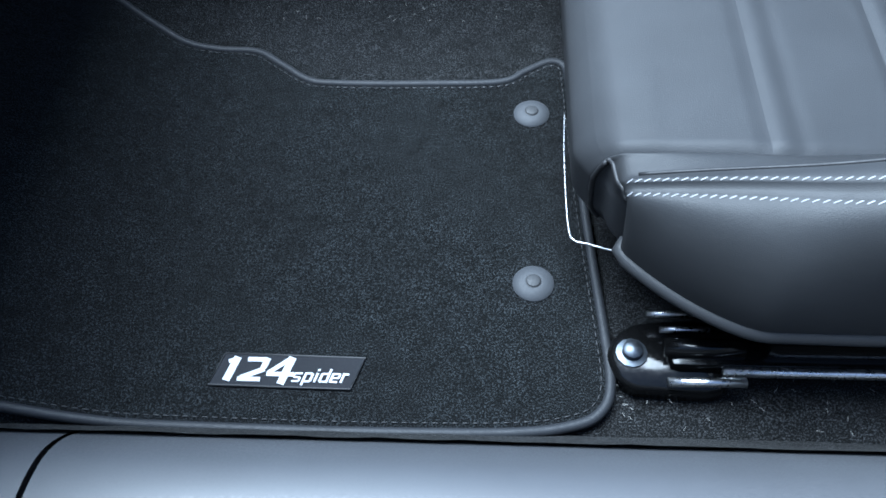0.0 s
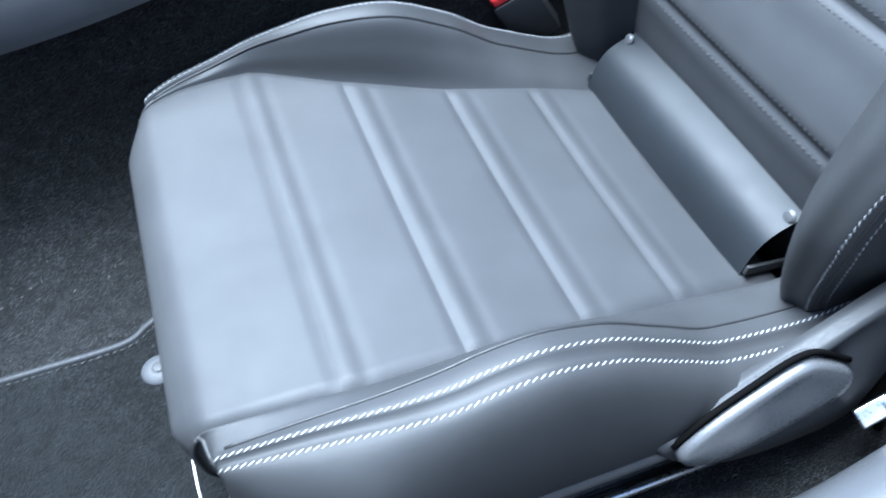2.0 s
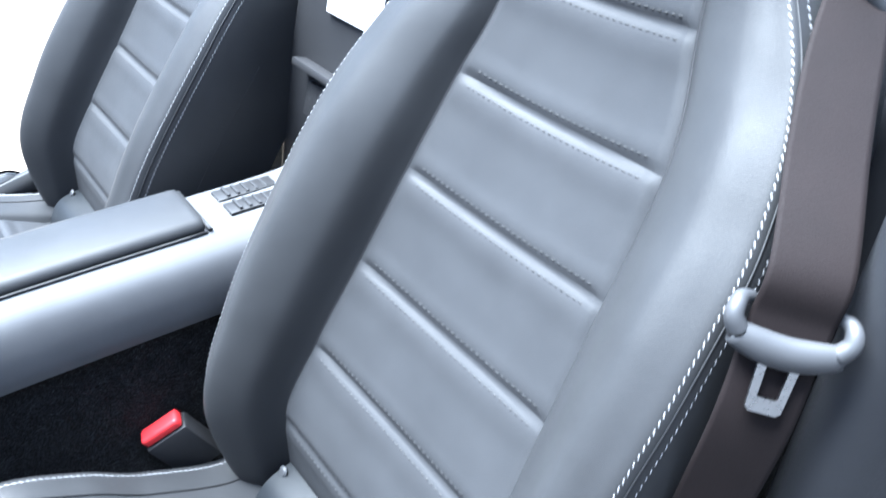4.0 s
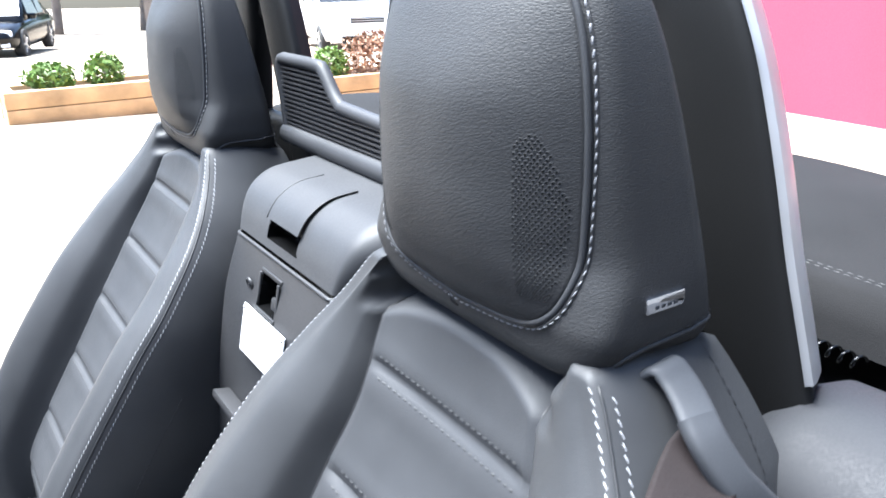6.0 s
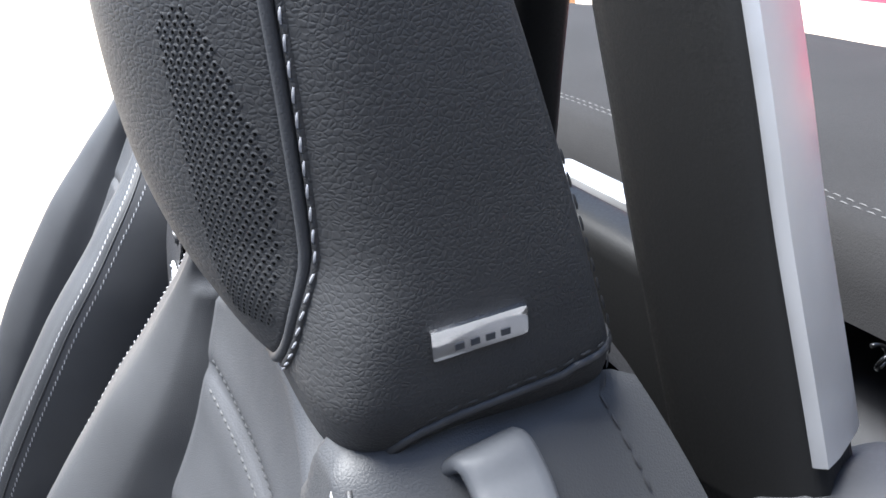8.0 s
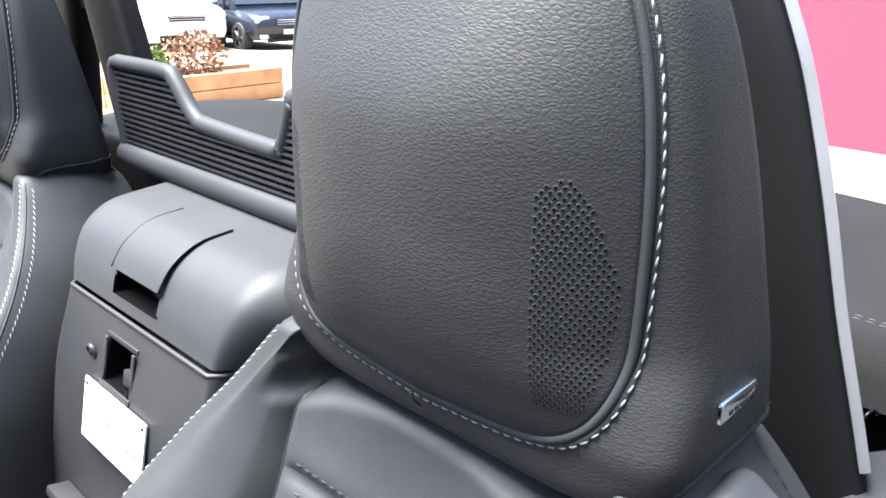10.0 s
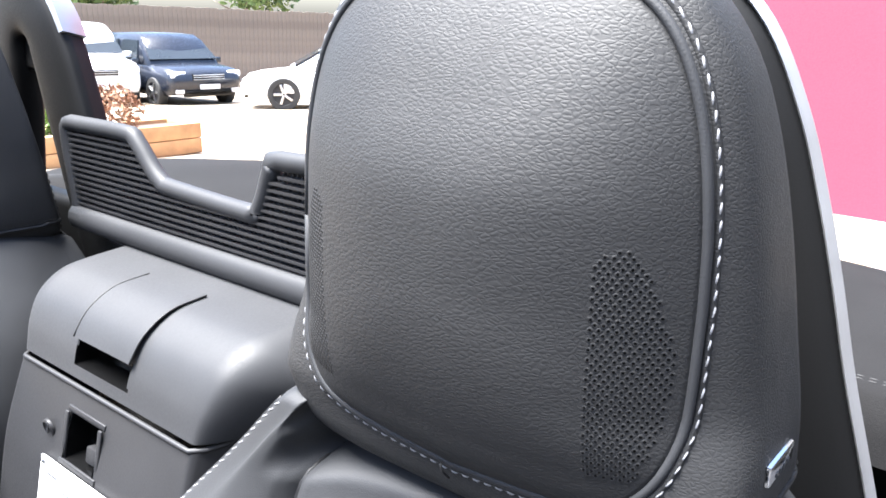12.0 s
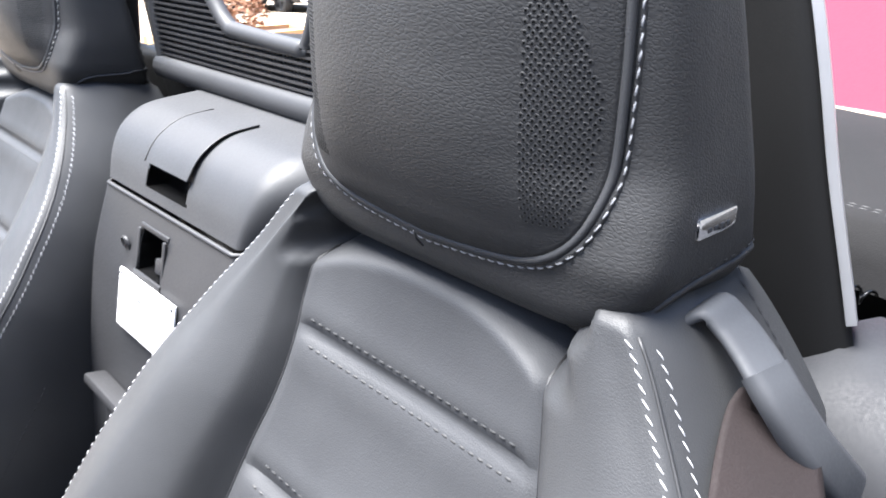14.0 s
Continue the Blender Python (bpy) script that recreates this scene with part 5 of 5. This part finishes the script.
# wind deflector
defl = thing("wind_deflector", "black plastic wind deflector with ribbed mesh and a central notch", "wind deflector")
sized(defl)
DX = 0.950
frame_line = [(0.985, 0.862), (0.992, 0.90), (0.999, 0.950), (0.992, 0.959), (0.97, 0.960), (0.885, 0.960), (0.868, 0.955), (0.845, 0.932), (0.828, 0.920), (0.81, 0.917), (0.70, 0.913), (0.690, 0.917), (0.682, 0.93), (0.672, 0.953), (0.660, 0.962),
              (0.54, 0.962), (0.515, 0.958), (0.510, 0.945), (0.515, 0.90), (0.524, 0.862)]
tube("deflector_frame", spline([(DX, y, z) for y, z in frame_line], 3), 0.0085, SATIN, defl, "", 10, up=(1, 0, 0))
tube("deflector_base", [(DX - 0.004, y, 0.862) for y in span(0.52, 0.99, 12)], 0.013, SATIN, defl, "", 12, 0.8, up=(1, 0, 0))


def defl_top(y):
    return float(np.interp(y, [0.51, 0.655, 0.672, 0.690, 0.82, 0.845, 0.868, 0.995], [0.955, 0.955, 0.945, 0.915, 0.917, 0.932, 0.953, 0.955]))


verts, faces = [], []


def bar_box(x0, x1, y0, y1, z0, z1):
    k = len(verts)
    verts.extend([(x, y, z) for x in (x0, x1) for y in (y0, y1) for z in (z0, z1)])
    faces.extend([tuple(k + i for i in q) for q in ((0, 1, 3, 2), (4, 6, 7, 5), (0, 4, 5, 1), (2, 3, 7, 6), (0, 2, 6, 4), (1, 5, 7, 3))])


for i in range(15):
    z = 0.872 + 0.006 * i
    segs, y, start = [], 0.515, None
    while y < 0.992:
        ok = defl_top(y) > z + 0.003
        if ok and start is None:
            start = y
        if (not ok or y + 0.003 >= 0.992) and start is not None:
            segs.append((start, y))
            start = None
        y += 0.003
    for a, b in segs:
        bar_box(DX - 0.006, DX + 0.002, a, b, z - 0.0011, z + 0.0011)
y = 0.518
while y < 0.99:
    bar_box(DX - 0.001, DX + 0.004, y - 0.0009, y + 0.0009, 0.868, defl_top(y))
    y += 0.0056
tagged(shape("deflector_mesh", verts, faces, PLASTIC, defl, "ribbed black plastic mesh", smooth=False), kind="stuff")

# folded hood
hood = thing("folded_hood", "folded black fabric soft top lying flat behind the hoops", "soft top")
sized(hood)


def hood_at(u, v):
    y = -0.06 + 1.60 * v
    c = (v - 0.5) * 2
    back = 1.52 - 0.20 * abs(c) ** 2.6
    front = 1.105 + 0.015 * abs(c) ** 2
    x = front + (back - front) * u
    z = 0.828 + 0.020 * math.sin(u * math.pi) * (1 - c * c * 0.4) - 0.03 * abs(c) ** 5 + 0.0025 * noise.noise((x * 7, y * 7, 0))
    if u > 0.93:
        z -= 0.06 * (u - 0.93) / 0.07
    if u < 0.05:
        z -= 0.04 * (0.05 - u) / 0.05
    return (x, y, z)


grid("hood_panel", hood_at, [0, 0.02, 0.05] + span(0.1, 0.9, 22) + [0.93, 0.96, 1.0], span(0, 1, 60), FABRIC, hood, flip=True)
for off in (0.0, 0.012):
    pts = [Vector(hood_at(0.10 + off, v)) for v in span(0.02, 0.98, 80)]
    stitches("hem_stitching", pts, [Vector((0, 0, 1))] * len(pts), DARK_THREAD, hood, 0.006, 0.003, 0.0007)
box("hinge_arm", (1.075, 0.205, 0.795), (0.10, 0.022, 0.012), BLACK_METAL_AND_RECESS, hood, 0.003, Matrix.Rotation(radians(25), 4, "Z"))
coil = [(1.085 + 0.006 * math.cos(a), 0.250 + 0.0016 * a, 0.794 + 0.005 * math.sin(a)) for a in span(0, 27, 110)]
tube("hinge_spring", coil, 0.0012, BLACK_METAL_AND_RECESS, hood, "dark coil spring", 6, up=(0, 1, 0.1))
box("hinge_bracket", (1.072, 0.50, 0.818), (0.022, 0.11, 0.012), SILVER, hood, 0.004, label="bright bracket at the hood's front edge")

# Dark liner, added so no light or ground shows through the hood gap.
box("hood_gap_liner", (1.20, 0.74, 0.72), (0.34, 1.56, 0.02), PLASTIC, hood, 0.004, label="dark liner added under the folded hood to stop light leaking")

# rear body below the hood
def rear_body(u, v):
    y = -0.14 + 1.76 * v
    c = (v - 0.5) * 2
    x = 1.34 + 0.77 * u
    z = 0.775 - 0.10 * u ** 2 - 0.12 * abs(c) ** 6
    return (x - 0.25 * u * abs(c) ** 4, y, z)


body = thing("car_body", "grey painted rear body and flanks of the open car", "car body")
grid("rear_deck", rear_body, span(0, 1, 24), span(0, 1, 40), BODY, body, flip=True)
grid("tail_panel", lambda u, v: (rear_body(1, v)[0] + 0.05 * math.sin(u * 3.1), rear_body(1, v)[1], rear_body(1, v)[2] - 0.75 * u), span(0, 1, 10), span(0, 1, 40), BODY, body, flip=True)
for sgn, y in ((-1, -0.14), (1, 1.62)):
    grid("rear_flank", lambda u, v: (0.95 + 0.90 * u, y + sgn * 0.02 * math.sin(v * 3.1), (rear_body(min(1, max(0, (0.95 + 0.9 * u - 1.34) / 0.77)), 0)[2]) * (1 - v) - 0.12 * v), span(0, 1, 12), span(0, 1, 8), BODY, body)


# ---- outside ----
GROUND_Z = -0.25
gm, nt, b = basic("pale_gravel", (0.5, 0.42, 0.32), 0.9)
v = coords(nt)
nt.links.new(ramp(nt, noise_tex(nt, v, 1.3, 8.0, 0.7), [(0.3, (0.17, 0.125, 0.080)), (0.55, (0.27, 0.22, 0.165)), (0.75, (0.36, 0.31, 0.25))]), b.inputs["Base Color"])
bump(nt, b, noise_tex(nt, v, 40.0, 6.0, 0.7), 0.5, 0.02)
FALL = Vector((0.52, 0.854, 0))


def ground_z(x, y):
    """The yard is level round the car and falls gently away behind it."""
    return GROUND_Z - 0.047 * max(0.0, x * FALL.x + y * FALL.y - 4.2)


lateral = Vector((-FALL.y, FALL.x, 0))
sheet = [FALL * s + lateral * t for s in (-300, 4.2, 300) for t in (-300, 300)]
ground = shape("ground", [(q.x, q.y, ground_z(q.x, q.y)) for q in sheet], [(0, 2, 3, 1), (2, 4, 5, 3)], gm, smooth=False)
tagged(ground, "pale sandy gravel yard", "ground", kind="structure")
# Unseen dark ground, added to cut sunlight bounced up from the gravel.
drive = shape("pavement", [(x, y, GROUND_Z + 0.004) for x, y in ((-7, -2.6), (4.7, -2.6), (4.7, -0.25), (0.1, -0.25), (0.1, 1.75), (-0.6, 4.0), (-7, 9.0))], [tuple(range(7))], varied("asphalt", (0.045, 0.045, 0.047), 0.9, 0.25, 1.5, 90.0, 0.6, 0.004, 0.0, 0.2))
tagged(drive, "unseen dark asphalt added under the car front to cut bounced light", "pavement", kind="structure")

WALL_RED = varied("red_render", (0.20, 0.024, 0.052), 0.7, 0.06, 0.6, 60.0, 0.2, 0.004)
TIMBER = varied("sleeper_timber", (0.42, 0.27, 0.13), 0.75, 0.3, 3.0, 60.0, 0.4, 0.004)
FENCE = varied("fence_timber", (0.15, 0.125, 0.105), 0.85, 0.3, 1.5, 40.0, 0.4, 0.006)
LEAF = varied("shrub_leaf", (0.10, 0.17, 0.03), 0.6, 0.35, 6.0, 60.0, 0.2, 0.002)
HEATHER = varied("heather_leaf", (0.22, 0.12, 0.07), 0.7, 0.35, 6.0, 60.0, 0.2, 0.002)
TREE_LEAF = varied("tree_leaf", (0.09, 0.14, 0.04), 0.7, 0.35, 0.8, 20.0, 0.2, 0.01)
SOIL = varied("soil", (0.05, 0.035, 0.025), 0.95)
GLASS_DARK = varied("tinted_glass", (0.02, 0.025, 0.03), 0.08, 0.1, 2.0, 50.0, 0.0, 0.0001)
TYRE = varied("tyre_rubber", (0.02, 0.02, 0.02), 0.8)
WHITE_PAINT = varied("white_paint", (0.80, 0.80, 0.80), 0.25, 0.02, 1.0, 50.0, 0.0, 0.0001)
BLUE_PAINT = varied("dark_blue_paint", (0.012, 0.015, 0.023), 0.22, 0.05, 1.0, 50.0, 0.0, 0.0001)
LAMP = varied("lamp_glass", (0.7, 0.72, 0.75), 0.1, 0.05, 5.0, 50.0, 0.0, 0.0001)

# red rendered wall behind the car
p0, p1 = Vector((6.95, 1.0, 0)), Vector((8.75, 8.2, 0))
along = (p1 - p0).normalized()
across = Vector((along.y, -along.x, 0))
ends = [p0, p0 + across * 0.3, p1 + across * 0.3, p1]
wall_red = loft("wall_red", [[(q.x, q.y, h) for q in ends] for h in (GROUND_Z - 0.5, 4.2)], WALL_RED, None, smooth=False)
tagged(wall_red, "smooth red painted wall in bright daylight", "wall", kind="structure")


# Unseen wall, added to block low sky and shade the car's open side.
shade_wall = loft("side_shade_wall", [[(x, y, h) for x, y in ((-9, -2.9), (4.9, -2.9), (7.2, 0.9), (6.9, 0.96), (4.7, -2.6), (-9, -2.6))] for h in (GROUND_Z, 3.3)], varied("shade_wall_grey", (0.13, 0.13, 0.13), 0.85, 0.15, 0.8, 40.0, 0.3, 0.004), None, smooth=False)
tagged(shade_wall, "unseen grey wall added beside the car to shade its open side", "wall", kind="structure")


# Unseen wall, added to keep the bright horizon out of front-facing leather.
front_wall = loft("front_shade_wall", [[(x, y, h) for x, y in ((-7.3, -3.1), (-7.0, -3.1), (-7.0, 14.0), (-7.3, 14.0))] for h in (GROUND_Z, 3.6)], shade_wall.data.materials[0], None, smooth=False)
tagged(front_wall, "plain unseen grey wall added ahead of the car to hide bright horizon", "wall", kind="structure")


def leaf_cloud(name, centre, radii, count, size, material, parent, seed):
    rnd = random.Random(seed)
    verts, faces = [], []
    for _ in range(count):
        d = Vector((rnd.gauss(0, 1), rnd.gauss(0, 1), rnd.gauss(0, 1))).normalized()
        r = 0.55 + 0.5 * rnd.random() + 0.18 * noise.noise(d * 2.2 + Vector((seed, 0, 0)))
        p = Vector(centre) + Vector((d.x * radii[0], d.y * radii[1], d.z * radii[2])) * r
        a = Vector((rnd.gauss(0, 1), rnd.gauss(0, 1), rnd.gauss(0, 1))).normalized()
        bb = a.cross(Vector((rnd.gauss(0, 1), rnd.gauss(0, 1), rnd.gauss(0, 1)))).normalized()
        s = size * (0.6 + 0.8 * rnd.random())
        k = len(verts)
        verts.extend([p - a * s, p + bb * s * 0.45, p + a * s, p - bb * s * 0.45])
        faces.append((k, k + 1, k + 2, k + 3))
    return shape(name, verts, faces, material, parent, smooth=False)


def build_planter(x0, x1, y, label):
    pl = thing("planter", label, "planter", "timber planters in the yard", at=(0, 0, ground_z((x0 + x1) / 2, y) - GROUND_Z))
    for row in range(2):
        z = GROUND_Z + 0.09 + 0.18 * row
        for dy in (-0.28, 0.28):
            box("sleeper", ((x0 + x1) / 2, y + dy, z), (x1 - x0, 0.10, 0.174), TIMBER, pl, 0.012)
        for x in (x0 + 0.06, x1 - 0.06):
            box("sleeper", (x, y, z), (0.10, 0.45, 0.174), TIMBER, pl, 0.012)
    box("soil_fill", ((x0 + x1) / 2, y, GROUND_Z + 0.16), (x1 - x0 - 0.2, 0.45, 0.30), SOIL, pl, 0.01)
    return pl


build_planter(1.25, 2.95, 9.5, "raised planter of pale timber sleepers with green plants")
build_planter(4.2, 6.15, 8.7, "raised planter of pale timber sleepers with a heather shrub")
for i, (x, y, rx, rz, mat_, nm, lab) in enumerate(((1.75, 9.5, 0.26, 0.16, LEAF, "green_shrub", "low bright green shrub in the planter"), (2.3, 9.5, 0.22, 0.20, LEAF, "green_shrub", "low bright green shrub in the planter"),
                                                   (4.65, 8.7, 0.22, 0.20, LEAF, "green_shrub", "low bright green shrub beside the heather"), (5.2, 8.7, 0.36, 0.30, HEATHER, "heather_shrub", "rounded brown heather shrub in the planter"))):
    sh = thing(nm, lab, "shrub", at=(x, y, ground_z(x, y) + 0.32))
    leaf_cloud("foliage", (0, 0, rz * 0.7), (rx, rx * 0.8, rz), 900, 0.035, mat_, sh, 11 + i)
    tube("stem", [(0, 0, -0.05), (0.02, 0, 0.05), (0.0, 0.02, rz * 0.8)], 0.015, FENCE, sh, n=6)

# board fence beyond the parked cars
fence = thing("board_fence", "tall dark weathered close-board timber fence", "fence")
f0, f1 = Vector((7.0, 27.0, 0)), Vector((30.0, 20.5, 0))
fd = (f1 - f0).normalized()
count = int((f1 - f0).length / 0.155)
bm = bmesh.new()
box_bm(bm, (0, 0, 0), (0.15, 0.022, 2.9), 0.004, None, 1)
board_mesh = bpy.data.meshes.new("board")
bm.to_mesh(board_mesh)
bm.free()
board_mesh.materials.append(FENCE)
rot = math.atan2(fd.y, fd.x)
for i in range(count):
    ob = new("board", board_mesh)
    ob.parent = fence
    q = f0 + fd * (0.155 * (i + 0.5))
    ob.location = (q.x, q.y, ground_z(q.x, q.y) + 1.20 + random.uniform(-0.02, 0.02))
    ob.rotation_euler = (0, 0, rot)
for h in (0.35, 1.4, 2.5):
    box("rail", (f0 + f1) / 2 + Vector((0.04, 0.06, ground_z(*((f0 + f1) / 2).xy) + h - 0.25)), ((f1 - f0).length, 0.05, 0.09), FENCE, fence, 0.0, Matrix.Rotation(rot, 4, "Z") @ Matrix.Rotation(math.atan(0.047 * fd.dot(FALL)), 4, "Y"))


def build_car(name, label, at, heading, length, width, height, paint, tall):
    """A parked car seen from the front quarter; x is its length, nose toward +x."""
    car = thing(name, label, "car", "cars parked in the yard", at=(at[0], at[1], ground_z(*at)))
    car.rotation_euler = (0, 0, radians(heading))
    L, W, H = length, width, height
    g = 0.20
    belt = 0.60 * H if tall else 0.62 * H
    sections = [(-0.5, 0.30, 0.80, 0.86), (-0.48, 0.24, 0.92, 0.95), (-0.36, 0.19, 0.98, 1.0), (0, 0.18, 1.0, 1.0), (0.28, 0.19, 0.98 if tall else 0.93, 0.99), (0.42, 0.21, 0.92 if tall else 0.82, 0.96), (0.475, 0.25, 0.82 if tall else 0.72, 0.90), (0.5, 0.33, 0.70 if tall else 0.60, 0.80)]
    rings = []
    for s, lo, hi, wd in sections:
        x, z0, z1, w = s * L, lo * H * 0.9, g + (belt - g) * hi, wd * W / 2
        rings.append([(x, -w * 0.94, z0), (x, -w, z0 + 0.25 * (z1 - z0)), (x, -w, z0 + 0.65 * (z1 - z0)), (x, -w * 0.95, z1 - 0.04), (x, -w * 0.80, z1), (x, 0, z1 + 0.02), (x, w * 0.80, z1), (x, w * 0.95, z1 - 0.04), (x, w, z0 + 0.65 * (z1 - z0)), (x, w, z0 + 0.25 * (z1 - z0)), (x, w * 0.94, z0)])
    loft("body", rings, paint, car)
    if tall:
        cab = [(-0.49, 0.98, 0.30), (-0.44, 1.0, 0.94), (-0.1, 1.0, 1.0), (0.08, 1.0, 0.97), (0.14, 1.0, 0.80), (0.25, 1.0, 0.05)]
    else:
        cab = [(-0.44, 1.0, 0.05), (-0.30, 1.0, 0.62), (-0.12, 1.0, 0.96), (0.02, 1.0, 1.0), (0.10, 1.0, 0.86), (0.28, 1.0, 0.03)]
    rings = []
    for s, _, h in cab:
        x, z = s * L, belt - 0.03 + (H - belt + 0.03) * h
        w0, w1 = W / 2 * 0.93, W / 2 * (0.93 - 0.17 * h)
        rings.append([(x, -w0, belt - 0.06), (x, -w1, z - 0.05), (x, -w1 * 0.9, z), (x, 0, z + 0.02), (x, w1 * 0.9, z), (x, w1, z - 0.05), (x, w0, belt - 0.06)])
    loft("cabin", rings, paint, car)
    # glass
    zf = belt + 0.02
    ws = [(0.105, 0.80), (0.235, 0.12)] if tall else [(0.085, 0.86), (0.245, 0.10)]
    pts = []
    for s, h in ws:
        x, z = s * L + 0.055, belt + (H - belt) * h + 0.02
        w = W / 2 * (0.90 - 0.17 * h)
        pts += [(x, -w, z), (x, w, z)]
    shape("windscreen", [pts[0], pts[1], pts[3], pts[2], *[(p[0] - 0.02, p[1], p[2] - 0.02) for p in (pts[0], pts[1], pts[3], pts[2])]],
          [(0, 1, 2, 3), (7, 6, 5, 4), (0, 4, 5, 1), (1, 5, 6, 2), (2, 6, 7, 3), (3, 7, 4, 0)], GLASS_DARK, car, smooth=False)
    for sgn in (-1, 1):
        for a, bb in ((-0.40 if tall else -0.26, -0.14), (-0.12, 0.10)):
            h = 0.74
            w0, w1 = W / 2 * 0.935 * sgn, W / 2 * (0.94 - 0.17 * h) * sgn
            q = [(a * L, w0, zf + 0.02), (bb * L + 0.06, w0, zf + 0.02), (bb * L - 0.06, w1, zf + (H - belt) * h), (a * L + 0.1, w1, zf + (H - belt) * h)]
            shape("side_window", q + [(x, y * 0.97, z) for x, y, z in q], [(0, 1, 2, 3), (7, 6, 5, 4), (0, 4, 5, 1), (1, 5, 6, 2), (2, 6, 7, 3), (3, 7, 4, 0)], GLASS_DARK, car, smooth=False)
        box("headlamp", (0.475 * L, sgn * W * 0.36, belt * 0.80 if tall else belt * 0.70), (0.10, 0.34, 0.14), LAMP, car, 0.03)
        box("fog_lamp", (0.487 * L, sgn * W * 0.36, belt * 0.42), (0.06, 0.20, 0.10), LAMP, car, 0.02)
        box("door_mirror", (0.17 * L, sgn * (W / 2 + 0.08), belt + 0.04), (0.10, 0.20, 0.14), paint, car, 0.03)
        for s in (-0.30, 0.31):
            wheel = disc_stack("wheel", [(0.20, -0.10), (0.33, -0.11), (0.35, -0.08), (0.35, 0.08), (0.33, 0.11), (0.24, 0.11), (0.22, 0.085), (0.0, 0.085)], (s * L, sgn * (W / 2 - 0.10), 0.35), TYRE, car, "", 28,
                               turn=Matrix.Rotation(radians(-90 * sgn), 4, "X"))
            for k in range(5):
                a = 2 * math.pi * k / 5
                box("spoke", (s * L + 0.12 * math.cos(a), sgn * (W / 2 + 0.0), 0.35 + 0.12 * math.sin(a)), (0.20, 0.03, 0.05), STEEL, wheel, 0.008, Matrix.Rotation(-a, 4, "Y"))
    gr = box("grille", (0.492 * L, 0, belt * 0.74 if tall else belt * 0.62), (0.08, W * 0.42, 0.16), BLACK_METAL_AND_RECESS, car, 0.02)
    for i in range(3):
        box("grille_bar", (0.503 * L, 0, (belt * 0.74 if tall else belt * 0.62) - 0.05 + 0.05 * i), (0.05, W * 0.40, 0.015), STEEL, gr, 0.004)
    box("bumper_intake", (0.485 * L, 0, belt * 0.36), (0.09, W * 0.62, 0.14), BLACK_METAL_AND_RECESS, car, 0.02)
    box("number_plate", (0.512 * L, 0, belt * 0.52), (0.03, 0.50, 0.11), LABEL, car, 0.005)
    return car


build_car("parked_car", "white upright off-road car parked facing the yard", (10.25, 19.5), 256, 4.8, 2.0, 1.86, WHITE_PAINT, True)
build_car("parked_car", "dark blue compact off-road car parked by the fence", (12.05, 18.45), 264, 4.4, 1.95, 1.64, BLUE_PAINT, True)
build_car("parked_car", "white saloon car parked by the fence", (13.6, 13.5), 139, 4.6, 1.85, 1.42, WHITE_PAINT, False)
build_car("parked_car", "black car parked across the yard", (2.6, 24.0), 250, 4.5, 1.85, 1.48, BLACK_METAL_AND_RECESS, False)


def build_tree(at, h, seed):
    tree = thing("tree", "leafy green tree beyond the fence", "tree", "trees behind the yard", at=(at[0], at[1], ground_z(*at)))
    rnd = random.Random(seed)
    trunk = tube("trunk", spline([(0, 0, 0), (0.1, 0, h * 0.25), (-0.1, 0.1, h * 0.5), (0.05, 0.05, h * 0.8)], 4), lambda t: 0.22 * (1 - 0.75 * t), FENCE, tree, n=8)
    for k in range(6):
        a = rnd.random() * 6.28
        s = h * (0.35 + 0.07 * k)
        tube("limb", [(0, 0, s), (math.cos(a) * 0.8, math.sin(a) * 0.8, s + 0.6), (math.cos(a) * 1.6, math.sin(a) * 1.6, s + 1.0)], lambda t: 0.08 * (1 - 0.7 * t), FENCE, trunk, n=6)
    for k in range(5):
        c = (rnd.uniform(-1.4, 1.4), rnd.uniform(-1.4, 1.4), h * rnd.uniform(0.55, 0.95))
        leaf_cloud("crown", c, (1.7, 1.7, 1.3), 700, 0.20, TREE_LEAF, tree, seed * 7 + k)
    return tree


for i, (x, y, h) in enumerate(((6.0, 38.0, 7.5), (10.0, 40.0, 6.5), (14.5, 38.0, 7.0), (20.0, 36.0, 6.0), (26.0, 33.0, 7.5))):
    build_tree((x, y), h, 40 + i)
